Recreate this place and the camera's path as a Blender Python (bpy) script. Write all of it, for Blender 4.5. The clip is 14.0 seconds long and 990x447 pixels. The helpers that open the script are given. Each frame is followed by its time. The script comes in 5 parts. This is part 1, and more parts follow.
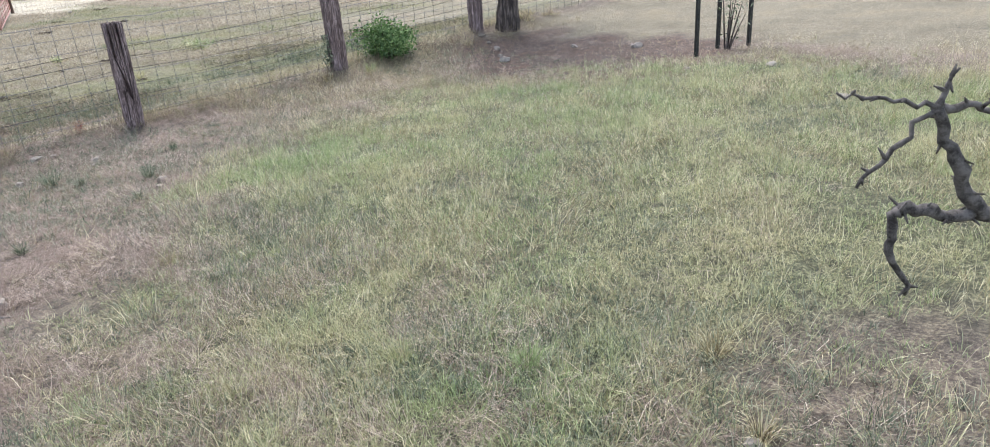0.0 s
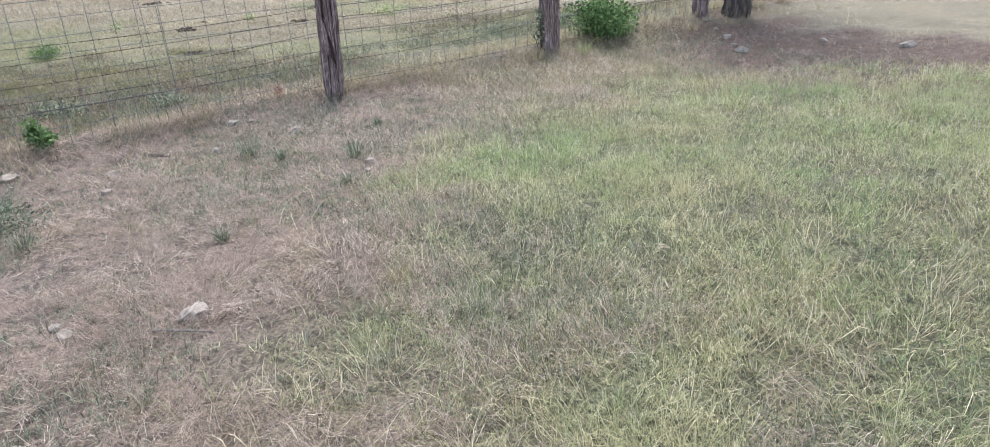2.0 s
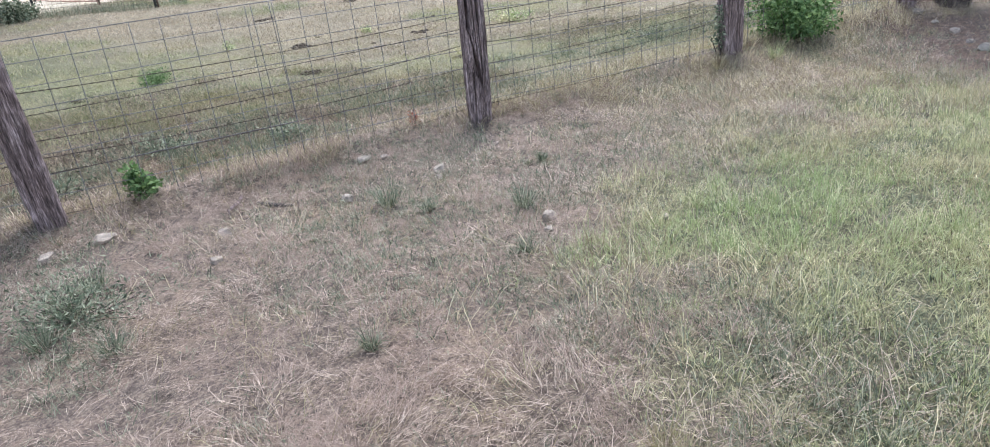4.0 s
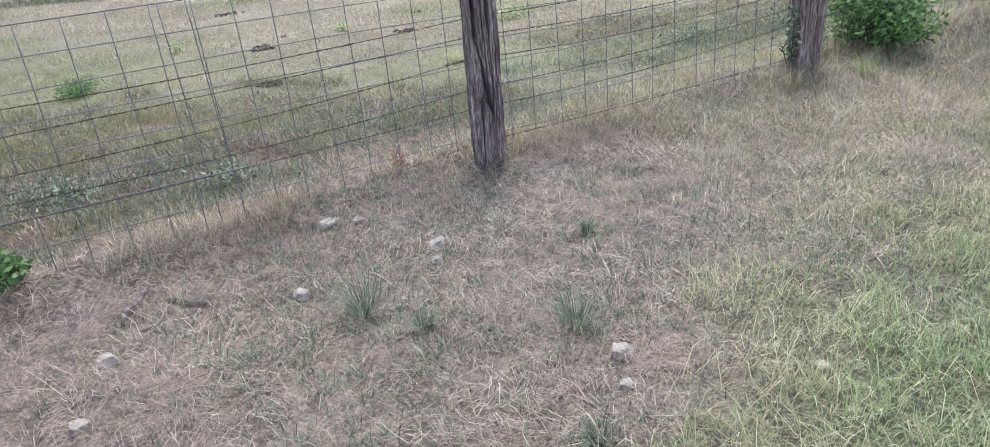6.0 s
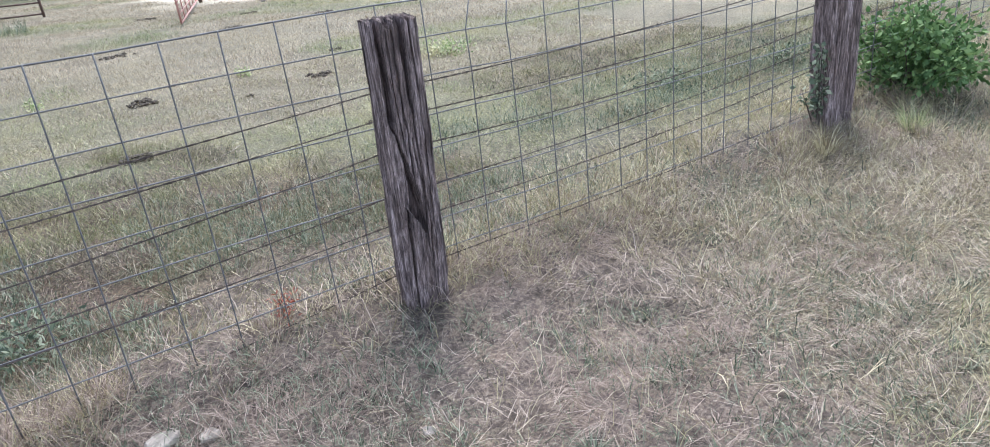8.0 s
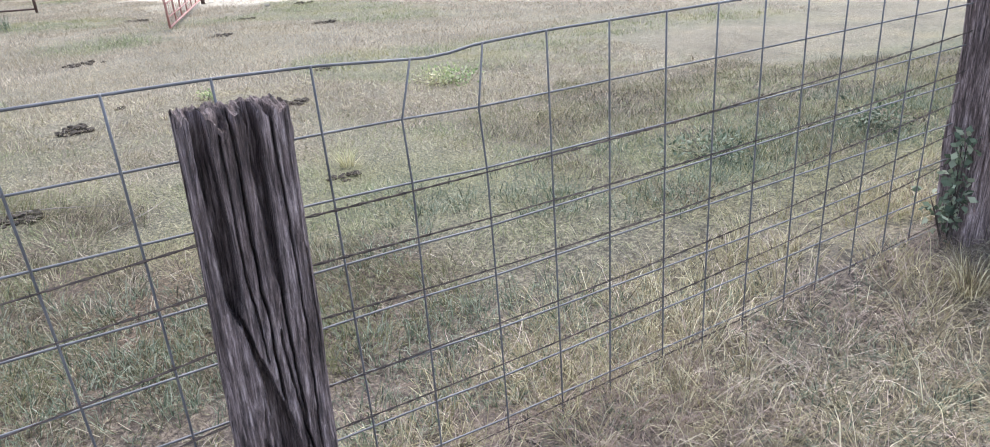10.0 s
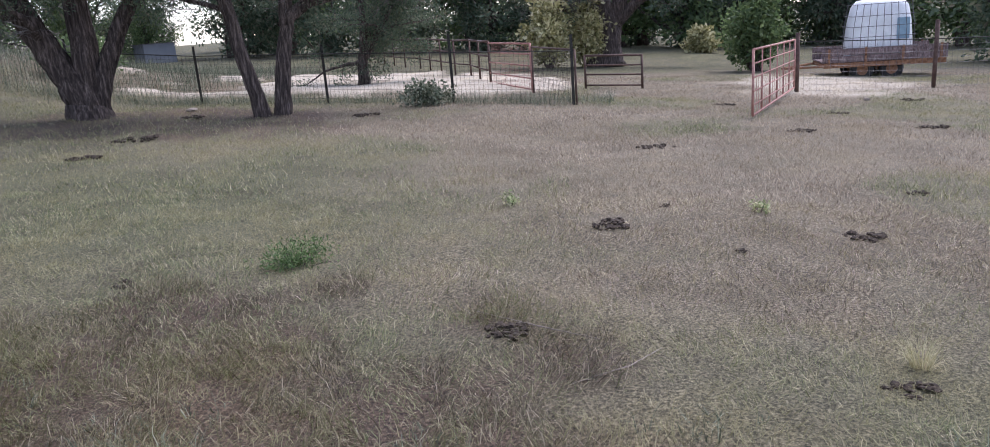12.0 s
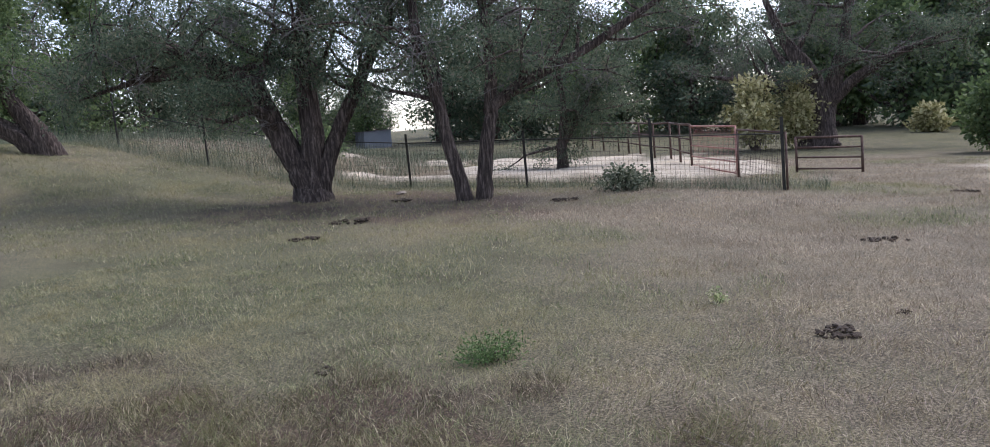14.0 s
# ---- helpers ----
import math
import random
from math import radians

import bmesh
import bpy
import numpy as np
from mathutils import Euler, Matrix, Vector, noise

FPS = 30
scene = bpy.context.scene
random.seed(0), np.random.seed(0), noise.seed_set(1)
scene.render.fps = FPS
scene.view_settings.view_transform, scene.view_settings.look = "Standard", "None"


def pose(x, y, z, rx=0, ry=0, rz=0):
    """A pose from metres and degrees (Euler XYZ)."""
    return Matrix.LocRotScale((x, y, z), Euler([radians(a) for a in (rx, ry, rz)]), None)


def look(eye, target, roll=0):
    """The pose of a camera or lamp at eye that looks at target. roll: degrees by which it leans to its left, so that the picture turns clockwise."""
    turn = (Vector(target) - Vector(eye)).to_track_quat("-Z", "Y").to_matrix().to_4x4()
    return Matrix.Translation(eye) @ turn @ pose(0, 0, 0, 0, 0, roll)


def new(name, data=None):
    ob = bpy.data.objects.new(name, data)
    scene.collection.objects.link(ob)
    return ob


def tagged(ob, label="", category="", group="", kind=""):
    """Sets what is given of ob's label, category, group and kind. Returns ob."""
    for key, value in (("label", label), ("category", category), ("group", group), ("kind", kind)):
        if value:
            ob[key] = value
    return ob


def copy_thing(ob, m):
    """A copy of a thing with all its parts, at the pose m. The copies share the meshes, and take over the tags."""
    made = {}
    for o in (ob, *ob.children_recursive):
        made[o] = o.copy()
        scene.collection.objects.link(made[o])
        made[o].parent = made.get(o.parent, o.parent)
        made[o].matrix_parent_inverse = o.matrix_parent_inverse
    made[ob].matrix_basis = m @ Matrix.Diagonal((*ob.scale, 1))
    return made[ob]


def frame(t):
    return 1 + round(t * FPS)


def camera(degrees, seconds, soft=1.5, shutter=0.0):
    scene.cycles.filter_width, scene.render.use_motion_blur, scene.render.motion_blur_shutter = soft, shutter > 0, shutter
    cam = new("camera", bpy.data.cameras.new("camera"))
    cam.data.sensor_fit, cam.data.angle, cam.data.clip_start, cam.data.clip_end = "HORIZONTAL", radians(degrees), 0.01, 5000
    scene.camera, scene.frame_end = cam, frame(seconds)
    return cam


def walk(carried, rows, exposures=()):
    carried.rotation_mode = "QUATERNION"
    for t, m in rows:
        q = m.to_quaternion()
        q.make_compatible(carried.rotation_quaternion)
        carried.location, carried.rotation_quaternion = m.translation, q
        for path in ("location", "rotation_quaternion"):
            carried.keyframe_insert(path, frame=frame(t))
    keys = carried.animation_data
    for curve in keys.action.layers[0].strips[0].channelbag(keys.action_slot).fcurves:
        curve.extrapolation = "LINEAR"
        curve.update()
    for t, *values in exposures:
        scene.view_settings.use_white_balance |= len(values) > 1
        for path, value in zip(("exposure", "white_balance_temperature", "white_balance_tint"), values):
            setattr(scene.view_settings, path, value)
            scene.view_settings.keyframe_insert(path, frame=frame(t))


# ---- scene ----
cam = camera(66.0, 14.0, 0.9)
PATH = [
    (0, (-0.04, 0.526, 1.875), (-1.332, 1.803, 1.037), -4.3),
    (0.5, (-0.42, 0.577, 1.806), (-1.715, 1.847, 0.963), -4.6),
    (1, (-0.801, 0.616, 1.76), (-2.246, 1.718, 0.925), -4.6),
    (1.5, (-1.185, 0.628, 1.716), (-2.659, 1.69, 0.88), -5.5),
    (2, (-1.543, 0.656, 1.646), (-3.043, 1.662, 0.786), -2.6),
    (2.5, (-1.918, 0.726, 1.584), (-3.5, 1.617, 0.746), -3.5),
    (3, (-2.313, 0.741, 1.539), (-3.902, 1.638, 0.721), -4.0),
    (3.2, (-2.473, 0.766, 1.508), (-4.123, 1.569, 0.713), -5.1),
    (5.3, (-4.279, 1.273, 1.302), (-5.88, 2.103, 0.438), -7.4),
    (5.5, (-4.429, 1.344, 1.272), (-6.03, 2.171, 0.406), -6.5),
    (6, (-4.821, 1.563, 1.225), (-6.428, 2.391, 0.368), -5.9),
    (6.5, (-5.217, 1.721, 1.195), (-6.783, 2.631, 0.349), -6.0),
    (7, (-5.585, 1.964, 1.195), (-7.161, 2.869, 0.359), -4.5),
    (7.5, (-5.972, 2.18, 1.126), (-7.514, 3.148, 0.298), -6.4),
    (7.7, (-6.092, 2.266, 1.118), (-7.634, 3.233, 0.29), -6.8),
    (9.8, (-7.244, 3.305, 1.009), (-8.81, 4.249, 0.198), -4.6),
    (10, (-7.392, 3.355, 1.013), (-8.965, 4.293, 0.208), -4.4),
    (10.5, (-7.747, 3.507, 0.985), (-9.507, 4.094, 0.237), -5.7),
    (11, (-8.11, 3.652, 0.962), (-9.919, 4.09, 0.229), -5.7),
    (11.3, (-8.303, 3.673, 0.999), (-10.142, 4.076, 0.321), -5.6),
    (11.5, (-8.417, 3.697, 1.015), (-10.306, 3.933, 0.4), -5.3),
    (11.7, (-8.547, 3.769, 1.027), (-10.467, 3.778, 0.466), -4.6),
    (12, (-8.682, 3.792, 1.013), (-10.581, 3.429, 0.502), -4.4),
    (12.5, (-8.862, 3.772, 1.02), (-10.760, 3.372, 0.525), -6.3),
    (13, (-8.927, 3.712, 1.032), (-10.793, 3.164, 0.565), -6.6),
    (13.5, (-8.928, 3.701, 1.067), (-10.727, 2.886, 0.749), -6.9),
    (14, (-8.946, 3.68, 1.064), (-10.742, 2.842, 0.801), -5.5),
]
walk(cam, [(t, look(eye, target, roll)) for t, eye, target, roll in PATH],
     [(0.0, 1.93, 6330, 8), (1.5, 2.0, 6300, 8), (3.0, 2.0, 6250, 9), (7.5, 2.09, 5980, 7), (10.0, 2.12, 6050, 10), (10.5, 2.10, 6050, 13), (11.0, 1.88, 6080, 16), (11.5, 1.58, 5970, 20), (12.5, 1.2, 6080, 22), (14.0, 1.12, 6120, 18)])

# ---------------------------------------------------------------- light
world = bpy.data.worlds.new("overcast_sky")
scene.world = world
world.use_nodes = True
wn = world.node_tree
wn.nodes.clear()
sky = wn.nodes.new("ShaderNodeTexSky")
sky.sky_type, sky.sun_disc = "NISHITA", False
sky.sun_elevation, sky.sun_rotation = radians(48), radians(-60)
sky.air_density, sky.dust_density, sky.ozone_density = 1.0, 0.6, 1.0
bg = wn.nodes.new("ShaderNodeBackground")
bg.inputs[1].default_value = 0.115
wo = wn.nodes.new("ShaderNodeOutputWorld")
hs = wn.nodes.new("ShaderNodeHueSaturation")
hs.inputs["Saturation"].default_value = 0.62
wn.links.new(sky.outputs[0], hs.inputs["Color"])
wn.links.new(hs.outputs[0], bg.inputs[0])
wn.links.new(bg.outputs[0], wo.inputs[0])
sun = new("sun", bpy.data.lights.new("sun", "SUN"))
sun.data.energy, sun.data.angle, sun.data.color = 1.5, radians(30), (1.0, 0.95, 0.88)
sun.matrix_world = look((-40, 25, 60), (-10, 2, 0))


# ---------------------------------------------------------------- helpers
def smooth(a, b, v):
    t = np.clip((np.asarray(v, float) - a) / (b - a), 0, 1)
    return t * t * (3 - 2 * t)


def vnoise(x, y, seed=0):
    """Smooth value noise in 0..1 for arrays, one cell a unit."""
    x, y = np.asarray(x, float), np.asarray(y, float)
    xi, yi = np.floor(x), np.floor(y)
    fx, fy = x - xi, y - yi
    fx, fy = fx * fx * (3 - 2 * fx), fy * fy * (3 - 2 * fy)

    def h(a, b):
        v = np.sin(a * 127.1 + b * 311.7 + seed * 74.7) * 43758.5453
        return v - np.floor(v)

    return (h(xi, yi) * (1 - fx) + h(xi + 1, yi) * fx) * (1 - fy) + (h(xi, yi + 1) * (1 - fx) + h(xi + 1, yi + 1) * fx) * fy


def ground_z(x, y):
    """Height of the ground: a gentle slope this side of the fence, a pasture beyond it that falls to the north and rises to the south."""
    x, y = np.asarray(x, float), np.asarray(y, float)
    near = np.interp(x, [-9.0, -8.0, -6.6, -5.2, -4.0, -2.5, 0.0, 6.0], [-0.49, -0.50, -0.43, -0.29, -0.21, -0.10, 0.10, 0.45]) - 0.018 * np.clip(y - 3.5, 0, 30) * smooth(-8.6, -6.5, x)
    fx = np.maximum(x, -45)
    far = -0.14 + 0.0205 * fx - 0.0506 * np.clip(y, -40, 40) + 1.4 * smooth(-7, -19, y) * smooth(-15, -22, x) * smooth(-40, -29, x)
    k = smooth(-9.3, -13, x)
    z = near * (1 - k) + far * k
    z = z + 0.05 * (vnoise(x / 1.7, y / 1.7, 3) - 0.5) + 0.035 * (vnoise(x / 0.45, y / 0.45, 4) - 0.5)
    return z + 0.07 * np.exp(-((x + 8.95) / 0.3) ** 2) * smooth(-30, -29, y)


def gz(x, y):
    return float(ground_z(x, y))


def part(name, bm, material, parent, label=""):
    me = bpy.data.meshes.new(name)
    bm.to_mesh(me)
    bm.free()
    me.materials.append(material)
    ob = new(name, me)
    ob.parent = parent
    if label:
        ob["label"] = label
    return ob


def mesh_object(name, verts, faces, materials, parent=None):
    me = bpy.data.meshes.new(name)
    me.from_pydata(verts, [], faces)
    for m in materials:
        me.materials.append(m)
    ob = new(name, me)
    ob.parent = parent
    return ob


def shade_smooth(ob):
    ob.data.polygons.foreach_set("use_smooth", [True] * len(ob.data.polygons))
    return ob


def box(bm, x0, x1, y0, y1, z0, z1, bevel=0.0):
    """A box added to a bmesh, with its edges bevelled."""
    r = bmesh.ops.create_cube(bm, size=1.0, matrix=Matrix.LocRotScale(((x0 + x1) / 2, (y0 + y1) / 2, (z0 + z1) / 2), None, (abs(x1 - x0), abs(y1 - y0), abs(z1 - z0))))
    if bevel:
        edges = {e for v in r["verts"] for e in v.link_edges}
        bmesh.ops.bevel(bm, geom=list(edges), offset=bevel, segments=2, affect="EDGES")
    return bm


def tube(bm, points, radii, sides=6, cap=True, twist=0.0, rough=0.0, rng=random, ridges=0.0):
    """A tube along points with a radius at each, added to a bmesh."""
    pts = [Vector(p) for p in points]
    if not hasattr(radii, "__len__"):
        radii = [radii] * len(pts)
    rings = []
    ridge = [1 + ridges * rng.uniform(-1, 1) for _ in range(sides)]
    ref = Vector((0, 0, 1))
    d0 = (pts[1] - pts[0]).normalized()
    if abs(d0.z) > 0.9:
        ref = Vector((1, 0, 0))
    u = d0.cross(ref).normalized()
    for i, p in enumerate(pts):
        d = (pts[min(i + 1, len(pts) - 1)] - pts[max(i - 1, 0)]).normalized()
        u = (u - d * u.dot(d)).normalized()
        w = d.cross(u)
        ring = []
        for s in range(sides):
            a = 2 * math.pi * s / sides + twist * i
            r = radii[i] * (1 + rough * rng.uniform(-1, 1)) * ridge[s]
            ring.append(bm.verts.new(p + (u * math.cos(a) + w * math.sin(a)) * r))
        rings.append(ring)
    for a, b in zip(rings, rings[1:]):
        for s in range(sides):
            bm.faces.new((a[s], a[(s + 1) % sides], b[(s + 1) % sides], b[s]))
    if cap:
        bm.faces.new(list(reversed(rings[0])))
        bm.faces.new(rings[-1])
    return rings


# ---------------------------------------------------------------- materials
def material(name, build, rough=0.9, metal=0.0):
    m = bpy.data.materials.new(name)
    m.use_nodes = True
    nt = m.node_tree
    p = nt.nodes["Principled BSDF"]
    p.inputs["Roughness"].default_value = rough
    p.inputs["Metallic"].default_value = metal
    build(nt, p)
    return m


def node(nt, kind, **inputs):
    n = nt.nodes.new(kind)
    for k, v in inputs.items():
        n.inputs[k.replace("_", " ")].default_value = v
    return n


def coords(nt, scale=(1, 1, 1), space="Object"):
    tc = nt.nodes.new("ShaderNodeTexCoord")
    mp = nt.nodes.new("ShaderNodeMapping")
    mp.inputs["Scale"].default_value = scale
    nt.links.new(tc.outputs[space], mp.inputs[0])
    return mp.outputs[0]


def noise_out(nt, vec, scale, detail=4.0, rough=0.6):
    n = node(nt, "ShaderNodeTexNoise", Scale=scale, Detail=detail, Roughness=rough)
    nt.links.new(vec, n.inputs["Vector"])
    return n.outputs["Fac"]


def ramp(nt, fac, stops):
    r = nt.nodes.new("ShaderNodeValToRGB")
    e = r.color_ramp.elements
    while len(e) < len(stops):
        e.new(0.5)
    for el, (pos, col) in zip(e, stops):
        el.position, el.color = pos, (*col, 1)
    nt.links.new(fac, r.inputs[0])
    return r.outputs[0]


def mix(nt, fac, a, b, mode="MIX"):
    n = nt.nodes.new("ShaderNodeMix")
    n.data_type, n.blend_type = "RGBA", mode
    for sock, v in ((n.inputs[0], fac), (n.inputs[6], a), (n.inputs[7], b)):
        if isinstance(v, bpy.types.NodeSocket):
            nt.links.new(v, sock)
        elif isinstance(v, tuple):
            sock.default_value = (*v, 1)
        else:
            sock.default_value = v
    return n.outputs[2]


def bump(nt, p, height, strength=0.5, distance=0.01):
    b = node(nt, "ShaderNodeBump", Strength=strength, Distance=distance)
    nt.links.new(height, b.inputs["Height"])
    nt.links.new(b.outputs[0], p.inputs["Normal"])


def mat_ground(nt, p):
    v = coords(nt)
    big, mid, fine = noise_out(nt, v, 0.9, 6), noise_out(nt, v, 3.0, 6), noise_out(nt, v, 60.0, 8, 0.8)
    soil = ramp(nt, mid, [(0.32, (0.055, 0.038, 0.033)), (0.68, (0.22, 0.16, 0.148))])
    straw = ramp(nt, fine, [(0.40, (0.030, 0.020, 0.017)), (0.5, (0.165, 0.126, 0.096)), (0.62, (0.46, 0.38, 0.29))])
    col = mix(nt, 0.55, soil, straw)
    ap = nt.nodes.new("ShaderNodeAttribute")
    ap.attribute_name = "grazed"
    hay = ramp(nt, fine, [(0.40, (0.045, 0.036, 0.024)), (0.5, (0.168, 0.138, 0.092)), (0.60, (0.42, 0.355, 0.255))])
    col = mix(nt, ap.outputs["Fac"], col, hay)
    at = nt.nodes.new("ShaderNodeAttribute")
    at.attribute_name = "green"
    turf = ramp(nt, fine, [(0.40, (0.024, 0.026, 0.013)), (0.5, (0.10, 0.10, 0.05)), (0.62, (0.28, 0.26, 0.15))])
    col = mix(nt, at.outputs["Fac"], col, turf)
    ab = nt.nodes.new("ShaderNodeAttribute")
    ab.attribute_name = "bare_and_shade"
    # soil colour, also used where tree shade is painted onto the ground
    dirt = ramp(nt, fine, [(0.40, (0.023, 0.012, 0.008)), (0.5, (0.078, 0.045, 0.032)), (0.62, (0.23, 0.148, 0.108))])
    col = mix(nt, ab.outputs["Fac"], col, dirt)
    asand = nt.nodes.new("ShaderNodeAttribute")
    asand.attribute_name = "sand"
    sand = ramp(nt, fine, [(0.38, (0.24, 0.19, 0.14)), (0.5, (0.52, 0.46, 0.37)), (0.62, (0.78, 0.72, 0.61))])
    col = mix(nt, asand.outputs["Fac"], col, sand)
    patch = ramp(nt, big, [(0.36, (0.76, 0.74, 0.71)), (0.52, (1.0, 1.0, 1.0)), (0.68, (1.12, 1.09, 1.0))])
    col = mix(nt, 1.0, col, patch, "MULTIPLY")
    clods = ramp(nt, noise_out(nt, v, 11.0, 9, 0.72), [(0.38, (0.48, 0.47, 0.46)), (0.5, (1.0, 1.0, 1.0)), (0.62, (1.3, 1.28, 1.24))])
    col = mix(nt, mix(nt, ap.outputs["Fac"], (1.0, 1.0, 1.0), (0.35, 0.35, 0.35)), col, mix(nt, 1.0, col, clods, "MULTIPLY"))
    nt.links.new(col, p.inputs["Base Color"])
    bump(nt, p, fine, 0.8, 0.03)


def blade_material(name, stops, rough=0.75, through_light=0.25, patch=None, patch_scale=0.9, fresh=None):
    def build(nt, p):
        g = nt.nodes.new("ShaderNodeNewGeometry")
        col = ramp(nt, g.outputs["Random Per Island"], stops)
        if patch:
            where = ramp(nt, noise_out(nt, coords(nt), patch_scale, 3, 0.55), [(0.42, (0, 0, 0)), (0.62, (1, 1, 1))])
            col = mix(nt, where, col, mix(nt, 0.62, col, patch))
        if fresh:
            where = ramp(nt, noise_out(nt, coords(nt), patch_scale * 0.7, 4, 0.6), [(0.36, (1, 1, 1)), (0.52, (0, 0, 0))])
            col = mix(nt, where, col, mix(nt, 0.6, col, fresh))
        nt.links.new(col, p.inputs["Base Color"])
        tr = nt.nodes.new("ShaderNodeBsdfTranslucent")
        nt.links.new(col, tr.inputs[0])
        ms = nt.nodes.new("ShaderNodeMixShader")
        ms.inputs[0].default_value = through_light
        out = nt.nodes["Material Output"]
        nt.links.new(p.outputs[0], ms.inputs[1])
        nt.links.new(tr.outputs[0], ms.inputs[2])
        nt.links.new(ms.outputs[0], out.inputs[0])

    return material(name, build, rough)


def mat_old_wood(nt, p):
    g1, g2 = noise_out(nt, coords(nt, (26, 26, 2.2)), 6.0, 10, 0.72), noise_out(nt, coords(nt, (3, 3, 0.8)), 5.0, 5)
    g3 = noise_out(nt, coords(nt, (9, 9, 0.9)), 6.0, 6, 0.6)
    grain = ramp(nt, g1, [(0.36, (0.040, 0.031, 0.032)), (0.5, (0.175, 0.138, 0.138)), (0.66, (0.46, 0.39, 0.395))])
    broad = ramp(nt, g3, [(0.38, (0.5, 0.46, 0.45)), (0.52, (1.0, 0.97, 0.96)), (0.66, (1.35, 1.33, 1.33))])
    stain = ramp(nt, g2, [(0.36, (0.66, 0.58, 0.55)), (0.5, (1.0, 0.93, 0.91)), (0.66, (1.4, 1.36, 1.36))])
    nt.links.new(mix(nt, 1.0, mix(nt, 1.0, grain, broad, "MULTIPLY"), stain, "MULTIPLY"), p.inputs["Base Color"])
    bump(nt, p, g1, 1.0, 0.012)


def mat_end_grain(nt, p):
    g1, g2 = noise_out(nt, coords(nt, (3, 26, 6)), 6.0, 8, 0.75), noise_out(nt, coords(nt), 22.0, 5)
    grain = ramp(nt, g1, [(0.38, (0.030, 0.022, 0.022)), (0.5, (0.155, 0.118, 0.115)), (0.66, (0.36, 0.29, 0.28))])
    stain = ramp(nt, g2, [(0.38, (0.55, 0.47, 0.45)), (0.62, (1.3, 1.22, 1.18))])
    nt.links.new(mix(nt, 1.0, grain, stain, "MULTIPLY"), p.inputs["Base Color"])
    bump(nt, p, g1, 1.0, 0.015)


def mat_bark(nt, p):
    v = coords(nt, (7, 7, 0.8))
    g1 = noise_out(nt, v, 3.0, 8, 0.7)
    col = ramp(nt, g1, [(0.34, (0.014, 0.010, 0.009)), (0.5, (0.066, 0.049, 0.043)), (0.66, (0.22, 0.175, 0.155))])
    nt.links.new(col, p.inputs["Base Color"])
    bump(nt, p, g1, 1.0, 0.05)


def painted(c1, c2, scale=14.0):
    def build(nt, p):
        g1 = noise_out(nt, coords(nt), scale, 6, 0.7)
        nt.links.new(ramp(nt, g1, [(0.38, c1), (0.62, c2)]), p.inputs["Base Color"])
        bump(nt, p, g1, 0.3, 0.003)

    return build


GROUND = material("pasture_ground", mat_ground, 0.95)
OLD_WOOD = material("weathered_wood", mat_old_wood, 0.92)
END_GRAIN = material("weathered_end_grain", mat_end_grain, 0.95)
BARK = material("bark", mat_bark, 0.95)
WIRE = material("galvanised_wire", painted((0.105, 0.10, 0.108), (0.165, 0.158, 0.168), 9), 0.6, 0.35)
RUSTY_WIRE = material("rusty_wire", painted((0.028, 0.021, 0.020), (0.095, 0.070, 0.062), 40), 0.85, 0.2)
T_POST = material("dark_green_post_paint", painted((0.02, 0.022, 0.02), (0.05, 0.045, 0.04)), 0.7, 0.3)
BROWN_PIPE = material("brown_pipe", painted((0.07, 0.04, 0.032), (0.14, 0.09, 0.075)), 0.7, 0.3)
RED_PAINT = material("faded_red_paint", painted((0.32, 0.13, 0.11), (0.48, 0.27, 0.23)), 0.6)
RUST = material("rust", painted((0.14, 0.06, 0.03), (0.34, 0.18, 0.10)), 0.9)
STONE = material("limestone", painted((0.17, 0.145, 0.125), (0.35, 0.30, 0.26), 18), 0.9)
DUNG = material("dry_dung", painted((0.02, 0.014, 0.010), (0.07, 0.05, 0.035), 30), 0.95)
GRASS_GREEN = blade_material("green_grass", [(0.0, (0.07, 0.10, 0.035)), (0.2, (0.22, 0.28, 0.115)), (0.5, (0.40, 0.435, 0.215)), (0.75, (0.60, 0.56, 0.34)), (1.0, (0.85, 0.77, 0.55))], patch=(0.56, 0.48, 0.30), fresh=(0.20, 0.31, 0.11))
# darker olive copy of the meadow green, the pasture's shade put into its colour
SHADED_PASTURE_GREEN = blade_material("shaded_pasture_green", [(0.0, (0.05, 0.07, 0.024)), (0.25, (0.15, 0.185, 0.075)), (0.6, (0.27, 0.29, 0.14)), (0.82, (0.43, 0.40, 0.235)), (1.0, (0.66, 0.58, 0.41))], patch=(0.36, 0.31, 0.17))
GRASS_DRY = blade_material("dry_grass", [(0.0, (0.07, 0.052, 0.032)), (0.3, (0.25, 0.20, 0.112)), (0.62, (0.49, 0.415, 0.245)), (1.0, (0.90, 0.81, 0.58))], patch=(0.27, 0.235, 0.12), patch_scale=0.7)
HAY = blade_material("far_hay", [(0.0, (0.17, 0.133, 0.10)), (0.5, (0.35, 0.286, 0.212)), (1.0, (0.72, 0.61, 0.47))], patch=(0.30, 0.25, 0.16), patch_scale=0.5)
STRAW_LITTER = blade_material("straw_litter", [(0.0, (0.030, 0.019, 0.015)), (0.35, (0.130, 0.093, 0.076)), (0.65, (0.39, 0.296, 0.243)), (1.0, (0.80, 0.66, 0.555))], patch=(0.28, 0.20, 0.166), patch_scale=1.6)
MATTED = blade_material("matted_brown_grass", [(0.0, (0.018, 0.015, 0.010)), (0.4, (0.085, 0.072, 0.042)), (0.78, (0.185, 0.155, 0.098)), (1.0, (0.60, 0.50, 0.39))], patch=(0.16, 0.16, 0.05), patch_scale=1.1)
